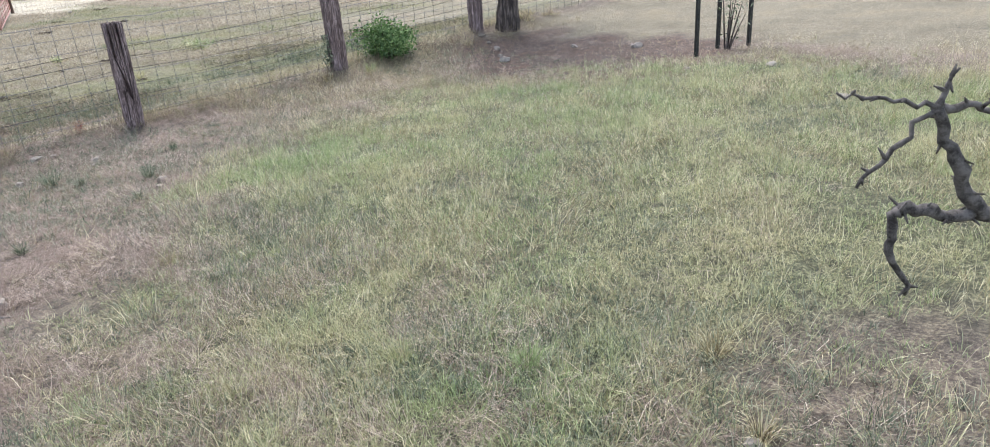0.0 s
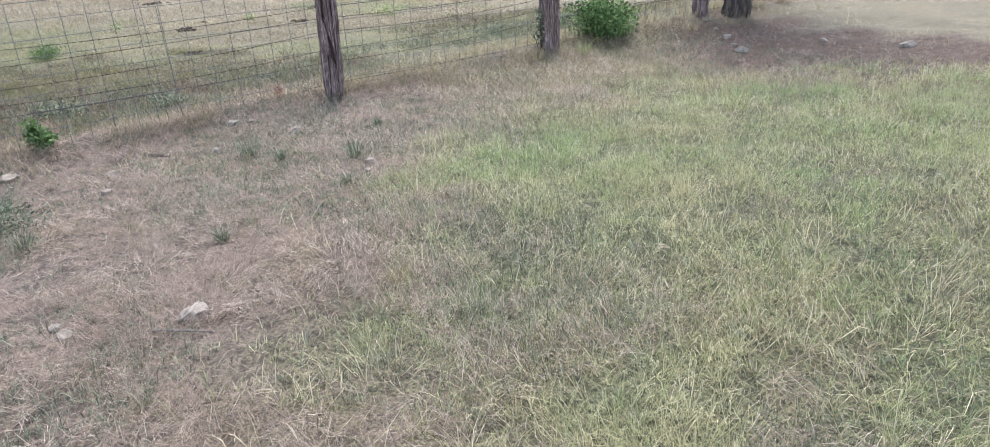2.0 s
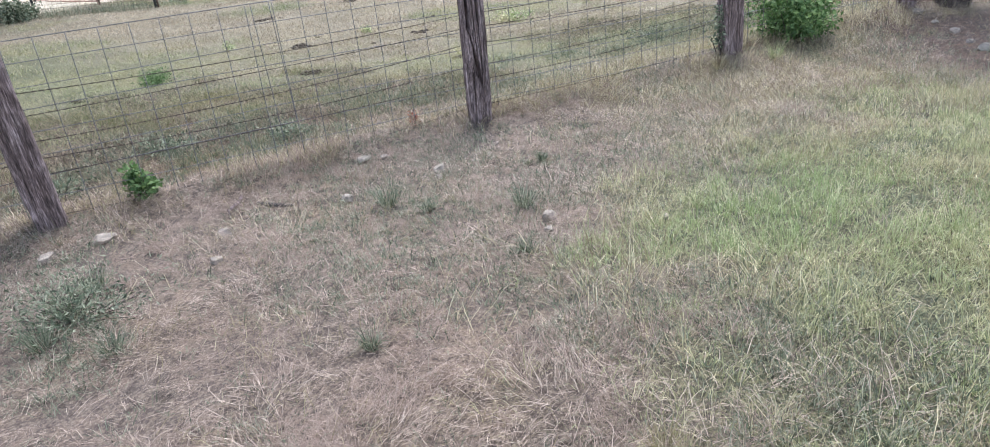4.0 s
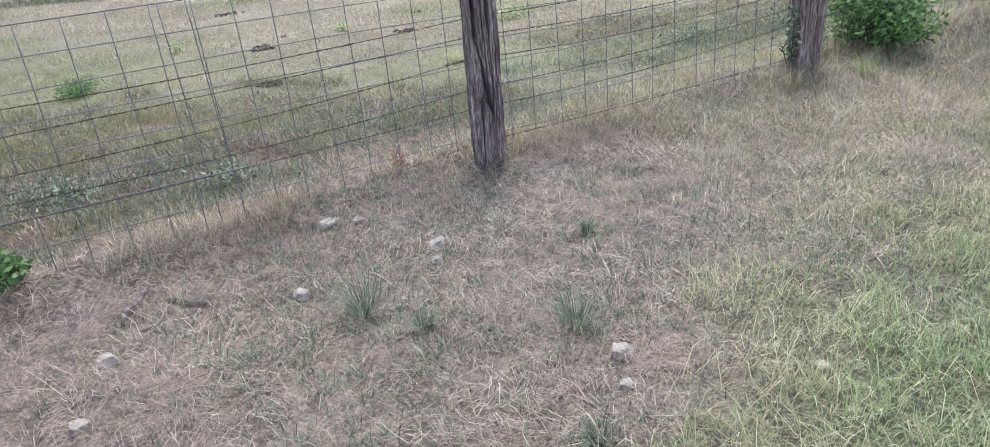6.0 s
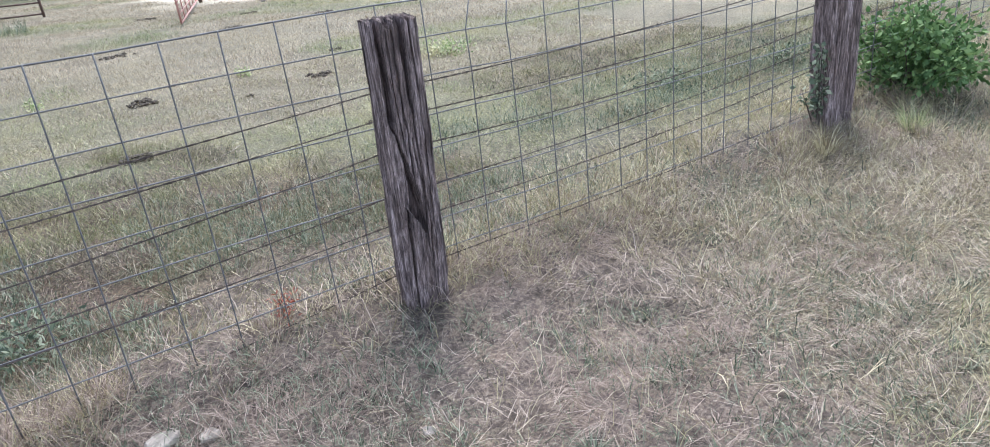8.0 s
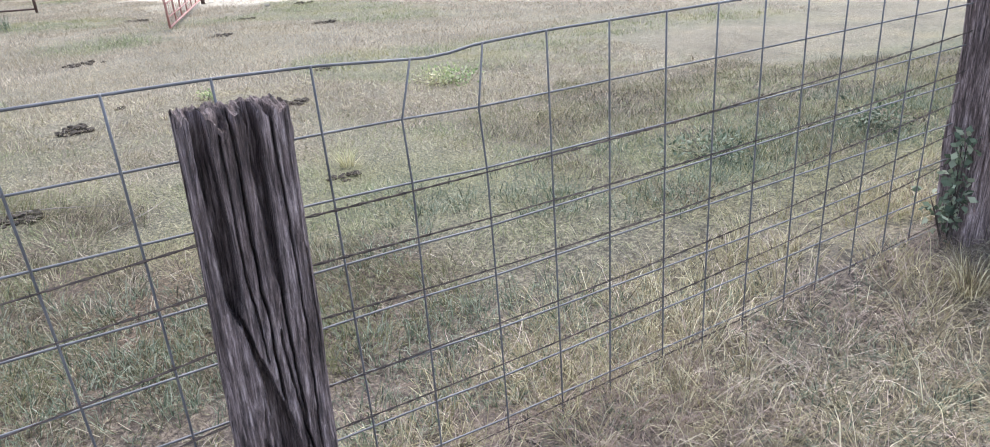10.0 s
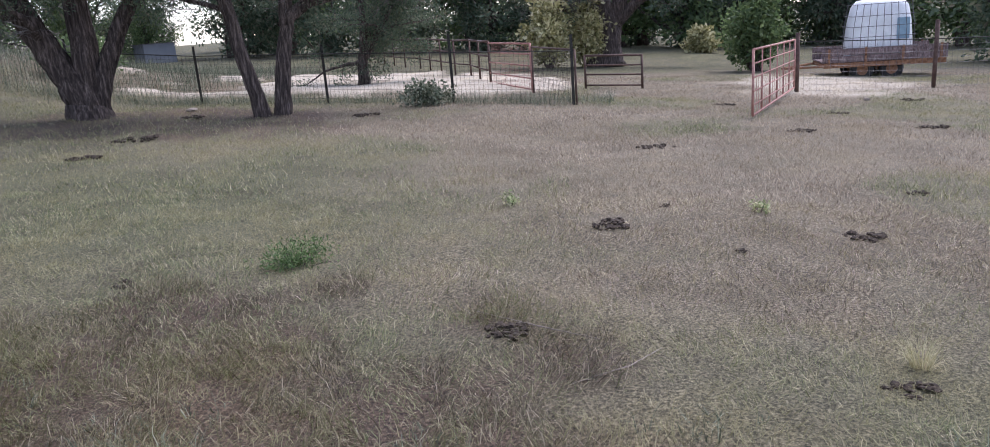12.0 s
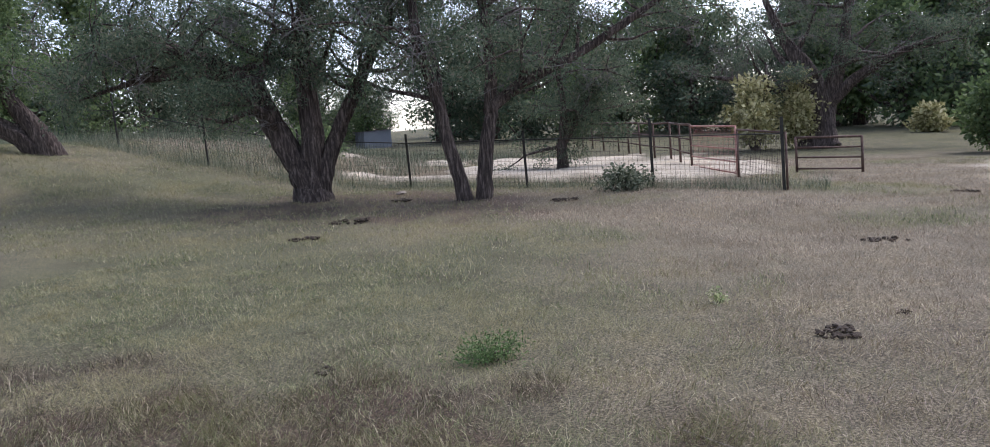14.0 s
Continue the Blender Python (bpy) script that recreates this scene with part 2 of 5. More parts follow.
GRASS_GREY = blade_material("grey_green_weed", [(0.0, (0.035, 0.05, 0.03)), (0.5, (0.145, 0.178, 0.115)), (1.0, (0.36, 0.37, 0.27))])
WEED_GREEN = blade_material("weed_leaf", [(0.0, (0.035, 0.08, 0.02)), (0.5, (0.095, 0.17, 0.055)), (1.0, (0.22, 0.31, 0.12))])


# ---------------------------------------------------------------- zones of the ground
def edge_of_green(y):
    """The x at which the green grass ends towards the fence."""
    return np.interp(y, [0.0, 1.2, 2.1, 2.85, 3.5, 4.4, 5.8, 7.2, 8.6], [-2.9, -3.6, -4.4, -5.8, -6.8, -7.0, -6.9, -5.6, -4.9])


def zone_green(x, y):
    n = vnoise(x / 0.6, y / 0.6, 11) - 0.5
    n2 = vnoise(x / 2.3, y / 2.3, 12) - 0.5
    near = smooth(-0.9, 0.9, x - edge_of_green(y) + 1.3 * n + 0.8 * n2) * smooth(9.6, 8.2, y + n)
    near = near * (1 - 0.8 * smooth(1.1, 0.5, np.hypot(x + 0.5, y - 3.0) + 0.5 * n))
    far = 0.85 * smooth(-33, -39, x) + 0.6 * np.exp(-((x + 15.5) / 3.0) ** 2 - ((y + 2.2) / 3.4) ** 2) + 0.45 * smooth(-0.05, 0.3, n2) + 0.15 * smooth(0.1, 0.4, n) + 0.55 * smooth(-1.0, -5.0, y + 2.0 * n2) * smooth(-10.0, -13.0, x) * smooth(-29.0, -25.0, x) + 0.7 * np.exp(-((x + 10.6) / 2.0) ** 2) * smooth(3.5, 6.0, y) + 0.7 * np.exp(-((x + 14.0) / 2.8) ** 2 - ((y + 0.4) / 3.0) ** 2)
    return np.clip(np.where(x > -8.9, near, far), 0, 1)


def zone_bare_and_shade(x, y):
    n = vnoise(x / 0.5, y / 0.5, 21) - 0.5
    dirt = smooth(1.25, 0.75, np.hypot((x + 6.4) / 2.4, (y - 8.7) / 1.5) + 0.5 * n)
    # shade below the two junipers, put into the ground colour as dark soil
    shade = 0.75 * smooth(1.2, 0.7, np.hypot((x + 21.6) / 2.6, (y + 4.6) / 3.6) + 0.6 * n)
    thatch = 0.8 * smooth(1.2, 0.6, np.hypot((x + 10.7) / 2.2, (y - 1.3) / 3.3) + 0.8 * n) * smooth(-9.0, -9.6, x)
    # longer grass to the north, with a tree's shade painted in as darker ground
    rank_shade = 0.5 * smooth(1.2, 0.6, np.hypot((x + 11.4) / 2.1, (y - 8.6) / 2.9) + 0.8 * n)
    return np.clip(np.maximum(np.maximum(dirt, shade), np.maximum(thatch, rank_shade)), 0, 1)


def zone_sand(x, y):
    n = vnoise(x / 1.1, y / 1.1, 31) - 0.5
    pit = smooth(1.15, 0.85, np.hypot((x + 31.5) / 5.0, (y + 3.6) / 5.6) + 0.9 * n + 0.8 * (vnoise(x / 2.6, y / 1.2, 34) - 0.5))
    track = 0.8 * smooth(1.15, 0.6, np.hypot((x + 30.0) / 4.5, (y - 8.6) / 2.6) + 0.5 * n)
    return np.clip(np.maximum(pit * smooth(-26.0, -27.5, x), track), 0, 1)


# ---------------------------------------------------------------- the ground, one sheet to the horizon
def ground_sheet():
    xs = np.concatenate([[-900, -500, -300, -200, -150, -120, -95], np.arange(-80, -34, 1.5), np.arange(-34, -14, 0.3), np.arange(-14, 1.5, 0.09), np.arange(1.5, 12, 0.8), [14, 18, 25, 40, 70, 120, 250, 500, 900]])
    ys = np.concatenate([[-900, -500, -300, -200, -120, -80], np.arange(-60, -14, 1.5), np.arange(-14, -2, 0.3), np.arange(-2, 10.5, 0.09), np.arange(10.5, 22, 0.4), np.arange(22, 60, 2.0), [70, 100, 160, 300, 500, 900]])
    gx, gy = np.meshgrid(xs, ys, indexing="ij")
    z = ground_z(gx, gy)
    heap = zone_sand(gx, gy) * (gy < 3) * 0.16 * vnoise(gx / 1.5, gy / 1.5, 33)
    z = z + heap
    nx, ny = gx.shape
    verts = np.stack([gx, gy, z], -1).reshape(-1, 3)
    i = np.arange((nx - 1) * (ny - 1))
    a = (i // (ny - 1)) * ny + i % (ny - 1)
    faces = np.stack([a, a + ny, a + ny + 1, a + 1], -1)
    me = fast_mesh("ground", verts, faces)
    for name, zone in (("green", zone_green), ("bare_and_shade", zone_bare_and_shade), ("sand", zone_sand), ("grazed", lambda x, y: np.maximum(smooth(-9.2, -10.5, x) * smooth(-38, -34, x), zone_path(x, y)))):
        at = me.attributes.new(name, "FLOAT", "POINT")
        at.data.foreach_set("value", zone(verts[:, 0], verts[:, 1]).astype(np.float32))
    me.materials.append(GROUND)
    ob = new("ground", me)
    shade_smooth(ob)
    return tagged(ob, "dry pasture ground with thin turf, bare soil and sand", "ground", kind="structure")


def fast_mesh(name, verts, faces):
    """A mesh from arrays; faces all of one size."""
    me = bpy.data.meshes.new(name)
    verts, faces = np.asarray(verts, np.float32), np.asarray(faces, np.int32)
    n, k = faces.shape
    me.vertices.add(len(verts))
    me.vertices.foreach_set("co", verts.ravel())
    me.loops.add(n * k)
    me.loops.foreach_set("vertex_index", faces.ravel())
    me.polygons.add(n)
    me.polygons.foreach_set("loop_start", np.arange(n, dtype=np.int32) * k)
    me.update(calc_edges=True)
    return me


def blades(name, x, y, z, length, width, lean, heading, mat, label, segments=2, rng=None, droop=1.0, curl=0.0):
    """Many grass blades in one mesh: thin strips, bent over along their heading. lean: 0 upright, 1.5 lying. curl: sideways bend."""
    n = len(x)
    face = heading + rng.normal(0, 0.9, n) + math.pi / 2
    wx, wy = np.cos(face) * width / 2, np.sin(face) * width / 2
    turn = heading + 0.0
    bend = rng.normal(0, 1, n) * curl
    px, py, pz = x.copy(), y.copy(), z.copy()
    ang = lean * 0.55
    step = length / segments
    cols = []
    for s in range(segments + 1):
        k = 1.0 - 0.45 * s / segments
        if s < segments:
            cols.append(np.stack([px - wx * k, py - wy * k, pz], -1))
            cols.append(np.stack([px + wx * k, py + wy * k, pz], -1))
        else:
            cols.append(np.stack([px, py, pz], -1))
        px = px + np.cos(turn) * np.sin(ang) * step
        py = py + np.sin(turn) * np.sin(ang) * step
        pz = pz + np.cos(ang) * step
        turn = turn + bend
        ang = np.minimum(ang + lean * 0.9 * droop, 1.75)
    verts = np.stack(cols, 1)
    base = (np.arange(n) * verts.shape[1])[:, None]
    tri = []
    for s in range(segments - 1):
        tri += [base + np.array([[2 * s, 2 * s + 1, 2 * s + 3]]), base + np.array([[2 * s, 2 * s + 3, 2 * s + 2]])]
    tri.append(base + np.array([[2 * segments - 2, 2 * segments - 1, 2 * segments]]))
    me = fast_mesh(name, verts.reshape(-1, 3), np.concatenate(tri))
    me.materials.append(mat)
    return tagged(new(name, me), label, "grass", kind="stuff")


def scatter(rng, n, x0, x1, y0, y1, density):
    """Random places in a rectangle, kept by a density in 0..1."""
    x, y = rng.uniform(x0, x1, n), rng.uniform(y0, y1, n)
    keep = rng.random(n) < density(x, y)
    return x[keep], y[keep]


def clumped(x, y, seed, size=0.12):
    return vnoise(x / size, y / size, seed)


def zone_litter(x, y):
    """Where reddish straw lies on bare soil this side of the fence."""
    return np.clip(1.0 - 0.85 * zone_green(x, y), 0, 1) * (1 - 0.75 * zone_bare_and_shade(x, y))


def zone_path(x, y):
    """The pale trodden strip along the fence towards the north."""
    n = vnoise(x / 0.7, y / 0.7, 61) - 0.5
    return smooth(3.6, 5.0, y + n) * smooth(-9.0, -8.4, x) * np.clip(1 - zone_green(x, y), 0, 1) * (1 - zone_bare_and_shade(x, y))


def swirl(x, y, seed, size=0.3):
    return 12.5 * vnoise(x / size, y / size, seed)


def tufted(rng, n, x0, x1, y0, y1, density, per, spread):
    """Blades gathered in tufts: places, outward headings and the tuft's own share of size."""
    cx, cy = scatter(rng, n, x0, x1, y0, y1, density)
    m = len(cx)
    size = rng.uniform(0.55, 1.3, m)
    k = np.repeat(np.arange(m), per)
    a = rng.uniform(0, 6.283, len(k))
    r = spread * np.abs(rng.normal(0, 1, len(k))) * size[k]
    return cx[k] + np.cos(a) * r, cy[k] + np.sin(a) * r, a + rng.normal(0, 0.6, len(k)), size[k]


def grow_grass():
    rng = np.random.default_rng(5)
    # green grass of the meadow, in tufts with gaps between them
    x, y, a, k = tufted(rng, 46000, -8.4, 0.4, 0.9, 10.5, lambda x, y: zone_green(x, y) * (0.3 + 0.7 * smooth(0.25, 0.65, clumped(x, y, 41, 0.22))), 10, 0.032)
    n = len(x)
    tall = k * (0.45 + 0.8 * clumped(x, y, 43, 1.3))
    blades("meadow_grass", x, y, ground_z(x, y) - 0.004, tall * rng.uniform(0.035, 0.16, n), rng.uniform(0.0013, 0.0032, n), rng.uniform(0.2, 1.7, n), a, GRASS_GREEN,
           "short green and straw coloured meadow grass", 2, rng, 1.0, 0.35)
    # dry stalks among it
    x, y = scatter(rng, 150000, -8.4, 0.4, 0.6, 10.5, lambda x, y: (0.2 + 0.8 * zone_green(x, y)) * (0.1 + 0.9 * smooth(0.3, 0.75, clumped(x, y, 44, 0.4))) * (1 - 0.8 * zone_bare_and_shade(x, y)))
    n = len(x)
    blades("dry_stalks", x, y, ground_z(x, y), rng.uniform(0.06, 0.25, n) * (0.4 + 0.8 * clumped(x, y, 50, 0.8)), rng.uniform(0.0014, 0.0030, n), rng.uniform(0.6, 2.1, n), swirl(x, y, 62, 0.5) + rng.normal(0, 0.9, n), GRASS_DRY,
           "dry straw coloured grass stalks", 2, rng, 0.6, 0.4)
    # dead thatch and grey-green weeds where the meadow thins out
    x, y = scatter(rng, 90000, -5.5, 0.5, 0.7, 3.6, lambda x, y: smooth(3.6, 1.8, y) * smooth(0.3, 0.7, clumped(x, y, 72, 0.35)))
    n = len(x)
    blades("meadow_thatch", x, y, ground_z(x, y) + rng.uniform(0.0, 0.04, n), rng.uniform(0.05, 0.18, n), rng.uniform(0.001, 0.0024, n), rng.uniform(1.2, 2.8, n), swirl(x, y, 73, 0.3) + rng.normal(0, 0.9, n), STRAW_LITTER,
           "dead straw lying among the meadow grass", 2, rng, 0.3, 0.5)
    x, y, a, k = tufted(rng, 9000, -5.5, 0.5, 0.7, 4.2, lambda x, y: smooth(4.2, 2.0, y) * smooth(0.42, 0.62, clumped(x, y, 74, 0.6)), 9, 0.03)
    n = len(x)
    blades("meadow_weeds", x, y, ground_z(x, y), k * rng.uniform(0.04, 0.13, n), rng.uniform(0.0018, 0.004, n), rng.uniform(0.3, 1.7, n), a, GRASS_GREY, "grey-green weeds among the meadow grass", 2, rng, 1.0, 0.4)
    # litter of straw lying in tangles on bare soil near the fence
    x, y = scatter(rng, 520000, -8.95, -1.5, -1.0, 9.8, lambda x, y: zone_litter(x, y) * (0.06 + 0.94 * smooth(0.2, 0.75, 0.55 * clumped(x, y, 45, 0.3) + 0.45 * clumped(x, y, 63, 0.09))))
    n = len(x)
    pile = clumped(x, y, 45, 0.3)
    blades("straw_litter", x, y, ground_z(x, y) + rng.uniform(0.002, 0.012, n) + 0.03 * pile * rng.random(n), rng.uniform(0.04, 0.17, n), rng.uniform(0.0009, 0.0022, n), rng.uniform(1.7, 3.0, n), swirl(x, y, 64, 0.25) + rng.normal(0, 0.8, n), STRAW_LITTER,
           "loose dry straw lying on the soil", 2, rng, 0.12, 0.5)
    # pale short grass on the trodden strip
    x, y = scatter(rng, 160000, -8.8, -5.0, 3.4, 8.6, lambda x, y: zone_path(x, y) * (0.2 + 0.8 * clumped(x, y, 65, 0.2)))
    n = len(x)
    blades("path_grass", x, y, ground_z(x, y), rng.uniform(0.03, 0.12, n), rng.uniform(0.0010, 0.0022, n), rng.uniform(0.8, 2.6, n), swirl(x, y, 66, 0.3) + rng.normal(0, 1.0, n), GRASS_DRY,
           "pale short grass on the trodden strip", 2, rng, 0.3, 0.4)
    # grey-green low weeds in patches over the litter
    x, y, a, k = tufted(rng, 27000, -8.9, -2.0, -1.0, 8.6, lambda x, y: (0.10 + 0.9 * smooth(0.38, 0.56, 0.5 * clumped(x, y, 46, 0.5) + 0.5 * clumped(x, y, 51, 1.2))) * np.clip(1 - 0.55 * zone_green(x, y), 0, 1) * (1 - 0.85 * zone_bare_and_shade(x, y)), 8, 0.026)
    n = len(x)
    blades("low_weeds", x, y, ground_z(x, y), k * rng.uniform(0.025, 0.10, n), rng.uniform(0.0018, 0.0040, n), rng.uniform(0.4, 1.9, n), a, GRASS_GREY,
           "low grey-green weeds on bare soil", 2, rng, 1.0, 0.5)
    # longer dry grass along the foot of the fence
    x, y, a, k = tufted(rng, 9000, -9.5, -7.9, -2, 11, lambda x, y: np.exp(-((x + 8.92) / (0.22 + 0.28 * smooth(3.9, 5.0, y))) ** 2) * (0.1 + 0.9 * smooth(0.25, 0.6, clumped(x, y, 47, 0.25))), 16, 0.04)
    n = len(x)
    brown = rng.random(n) < np.where(y < 3.6, 0.6, 0.25)
    for sel, mat, nm, lab in ((brown, STRAW_LITTER, "brown_fence_grass", "long brown dead grass at the foot of the fence"), (~brown, GRASS_DRY, "fence_row_grass", "long dry grass at the foot of the fence")):
        q = int(sel.sum())
        blades(nm, x[sel], y[sel], ground_z(x[sel], y[sel]), k[sel] * rng.uniform(0.06, 0.24, q), rng.uniform(0.0014, 0.0030, q), rng.uniform(0.5, 2.3, q), a[sel], mat, lab, 2, rng, 0.7, 0.3)
    # low olive growth just beyond the wire
    x, y, a, k = tufted(rng, 9000, -11.6, -9.0, -1.5, 9.0, lambda x, y: smooth(-11.6, -10.0, x) * smooth(0.3, 0.6, clumped(x, y, 67, 0.5)), 10, 0.035)
    n = len(x)
    blades("olive_growth", x, y, ground_z(x, y), k * rng.uniform(0.03, 0.12, n), rng.uniform(0.002, 0.0045, n), rng.uniform(0.3, 1.7, n), a, GRASS_GREY,
           "low olive weeds beyond the wire", 2, rng, 1.0, 0.4)
    # matted taller grass beyond the fence; the north patch also carries painted tree shade
    x, y = scatter(rng, 250000, -13.6, -9.05, -2.2, 11.5, lambda x, y: smooth(0.1, 0.6, zone_bare_and_shade(x, y)) * (0.08 + 0.92 * smooth(0.25, 0.7, clumped(x, y, 52, 0.22))))
    n = len(x)
    blades("matted_grass", x, y, ground_z(x, y), rng.uniform(0.05, 0.17, n), rng.uniform(0.0016, 0.0034, n), rng.uniform(0.7, 2.6, n), swirl(x, y, 68, 0.3) + rng.normal(0, 0.9, n), MATTED,
           "matted brown and olive grass beyond the fence", 2, rng, 0.8, 0.4)
    # rank growth along the far fence
    x, y = scatter(rng, 60000, -26.6, -23.8, -22, 3.4, lambda x, y: np.exp(-((x + 25.2) / 0.45) ** 2) * (0.2 + 0.8 * clumped(x, y, 53, 0.7)))
    n = len(x)
    blades("far_fence_growth", x, y, ground_z(x, y), rng.uniform(0.08, 0.42, n), rng.uniform(0.004, 0.009, n), rng.uniform(0.2, 1.2, n), rng.uniform(0, 6.283, n), GRASS_GREY,
           "rank grey-green growth at the far wire fence", 1, rng)
    # field beyond the far fence on the rise
    x, y = scatter(rng, 50000, -40, -25.5, -30, -8, lambda x, y: (0.2 + 0.8 * clumped(x, y, 54, 1.2)) * (1 - zone_sand(x, y)))
    n = len(x)
    blades("tall_field_grass", x, y, ground_z(x, y), rng.uniform(0.15, 0.6, n), rng.uniform(0.006, 0.014, n), rng.uniform(0.1, 0.9, n), rng.uniform(0, 6.283, n), GRASS_GREY,
           "tall pale field grass beyond the wire fence", 1, rng)
    # the pasture beyond
    x, y = scatter(rng, 330000, -15.5, -9.0, -4.5, 10, lambda x, y: 0.15 + 0.85 * smooth(0.2, 0.75, 0.6 * clumped(x, y, 48, 0.35) + 0.4 * clumped(x, y, 69, 0.1)))
    n = len(x)
    g = zone_green(x, y) + 0.25 * rng.random(n) > 0.42
    pick = rng.random(n)
    m = ~g & (pick < 0.12 + 0.38 * smooth(-14.5, -12.0, x))
    h = ~g & ~m & (pick > 0.70)
    for sel, mat, nm, lab in ((g, SHADED_PASTURE_GREEN, "pasture_grass", "short green pasture grass"), (h, STRAW_LITTER, "dry_pasture_grass", "short dry pasture grass"), (m, MATTED, "brown_pasture_grass", "short dead brown pasture grass"),
                              (~g & ~m & ~h, GRASS_DRY, "pale_pasture_grass", "short straw coloured pasture grass")):
        q = int(sel.sum())
        xs, ys = x[sel], y[sel]
        blades(nm, xs, ys, ground_z(xs, ys), rng.uniform(0.025, 0.095, q), rng.uniform(0.0014, 0.0034, q), rng.uniform(0.7, 2.5, q), swirl(xs, ys, 70, 0.35) + rng.normal(0, 1.0, q), mat, lab, 2, rng, 0.4, 0.4)
    x, y = scatter(rng, 620000, -34, -15.5, -20, 15, lambda x, y: (0.15 + 0.85 * smooth(0.2, 0.8, 0.6 * clumped(x, y, 49, 0.8) + 0.4 * clumped(x, y, 71, 0.22))) * (1 - zone_sand(x, y)) * (1 - 0.8 * zone_bare_and_shade(x, y)))
    n = len(x)
    g = zone_green(x, y) + 0.3 * rng.random(n) > 0.45
    for sel, mat, nm, lab in ((g, SHADED_PASTURE_GREEN, "far_pasture_grass", "short green grass across the pasture"), (~g, HAY, "far_dry_grass", "short dry grass across the pasture")):
        q = int(sel.sum())
        blades(nm, x[sel], y[sel], ground_z(x[sel], y[sel]), rng.uniform(0.03, 0.10, q), rng.uniform(0.004, 0.009, q), rng.uniform(0.6, 2.2, q), rng.uniform(0, 6.283, q), mat, lab, 1, rng)


def grass_tuft(x, y, size, count, seed, mat, label):
    """One clump of grass with blades arching out from its foot."""
    rng = np.random.default_rng(seed)
    a = rng.uniform(0, 6.283, count)
    r = size * 0.22 * rng.random(count) ** 0.5
    px, py = x + np.cos(a) * r, y + np.sin(a) * r
    ob = blades("grass_tuft", px, py, ground_z(px, py) - 0.005, size * rng.uniform(0.5, 1.25, count), rng.uniform(0.0018, 0.004, count), rng.uniform(0.25, 1.5, count),
                a + rng.normal(0, 0.5, count), mat, label, 2, rng, 0.8)
    ob["kind"] = "stuff"
    ob["group"] = "grass tufts"
    return ob


ground_sheet()
grow_grass()
grass_tuft(-12.12, 5.05, 0.2, 130, 190, GRASS_GREEN, "green grass tuft beside dry dung")
for i, (x, y, s) in enumerate(((-7.6, 2.32, 0.22), (-6.92, 2.95, 0.2), (-7.3, 2.47, 0.12), (-7.25, 0.45, 0.2), (-7.0, 0.3, 0.22), (-7.6, 0.55, 0.2), (-6.7, 0.6, 0.16), (-6.3, 2.6, 0.12), (-5.9, 1.6, 0.13), (-7.6, 3.5, 0.10),
                               (-8.6, 6.1, 0.2), (-8.45, 6.7, 0.2), (-1.3, 3.0, 0.16), (-1.9, 2.5, 0.16), (-0.9, 2.6, 0.14), (-2.4, 2.2, 0.15), (-4.6, 2.1, 0.14))):
    grass_tuft(x, y, s, 150, 200 + i, GRASS_GREY if i < 10 else (GRASS_DRY, GRASS_GREEN)[i % 2], ("low grey-green grass tuft on bare soil", "arching grass tuft with dry tips")[i % 2])


# ---------------------------------------------------------------- the near fence
FENCE_X, ROW = -8.892, 0.151
FIRST_STAY = 3.651


def stay_y(k):
    """Place of the k-th upright rod, counted from the one behind the split post."""
    return FIRST_STAY + (0.1945 if k > 0 else 0.191) * k


def rail_z(y, row):
    """Height of a horizontal rod of the panel; the top rod is bent down beside the split post."""
    top = np.interp(y, [-1.0, 2.3, 2.7, 3.1, 3.46, 3.65, 3.85, 4.06, 4.135, 4.24, 4.44, 4.82, 6.5, 12.0], [0.80, 0.756, 0.742, 0.737, 0.727, 0.721, 0.710, 0.688, 0.681, 0.693, 0.694, 0.685, 0.645, 0.62])
    second = np.interp(y, [-1.0, 2.3, 2.9, 3.45, 3.84, 4.03, 4.23, 4.62, 5.2, 6.5, 12.0], [0.66, 0.611, 0.598, 0.581, 0.569, 0.561, 0.548, 0.539, 0.525, 0.50, 0.47])
    if row == 0:
        return float(top)
    return float(second) - (row - 1) * ROW + 0.006 * math.sin(y * 1.3 + row * 2.1) * (row > 1)


def rod(name, points, radius, mat, parent, sides=6):
    bm = bmesh.new()
    tube(bm, points, radius, sides)
    return shade_smooth(part(name, bm, mat, parent))


def wire_panel_fence():
    base = new("wire_panel_fence")
    base.location = (FENCE_X, 0.0, 0.0)
    tagged(base, "galvanised welded wire panel fence with bent top rail", "fence")
    first, last = -24, 46
    for k in range(first, last):
        y = stay_y(k)
        bend = 0.014 * math.sin(k * 2.3)
        skew = {2: 0.026, 3: 0.016}.get(k, 0.0)
        pts = []
        for r in range(0, 9):
            yy = y + (skew if r == 0 else 0.0) + bend * 0.12 * r - (0.008 if (k in (2, 3) and r == 1) else 0)
            pts.append((0.004, yy, rail_z(yy, r)))
        pts[0] = (0.004, pts[0][1], pts[0][2] + 0.003)
        rod("stay", pts, 0.0027, WIRE, base)
    # the next panel overlaps here
    for y in (2.10, 1.97):
        rod("stay", [(0.011, y + 0.004 * r, rail_z(y, r)) for r in range(0, 9)], 0.0027, WIRE, base)
    for r in range(0, 9):
        ys = np.arange(stay_y(first), stay_y(last - 1) + 0.01, 0.06)
        rod("rail", [(-0.003, y, rail_z(y, r)) for y in ys], 0.0027 if r else 0.0034, WIRE, base)
    return base


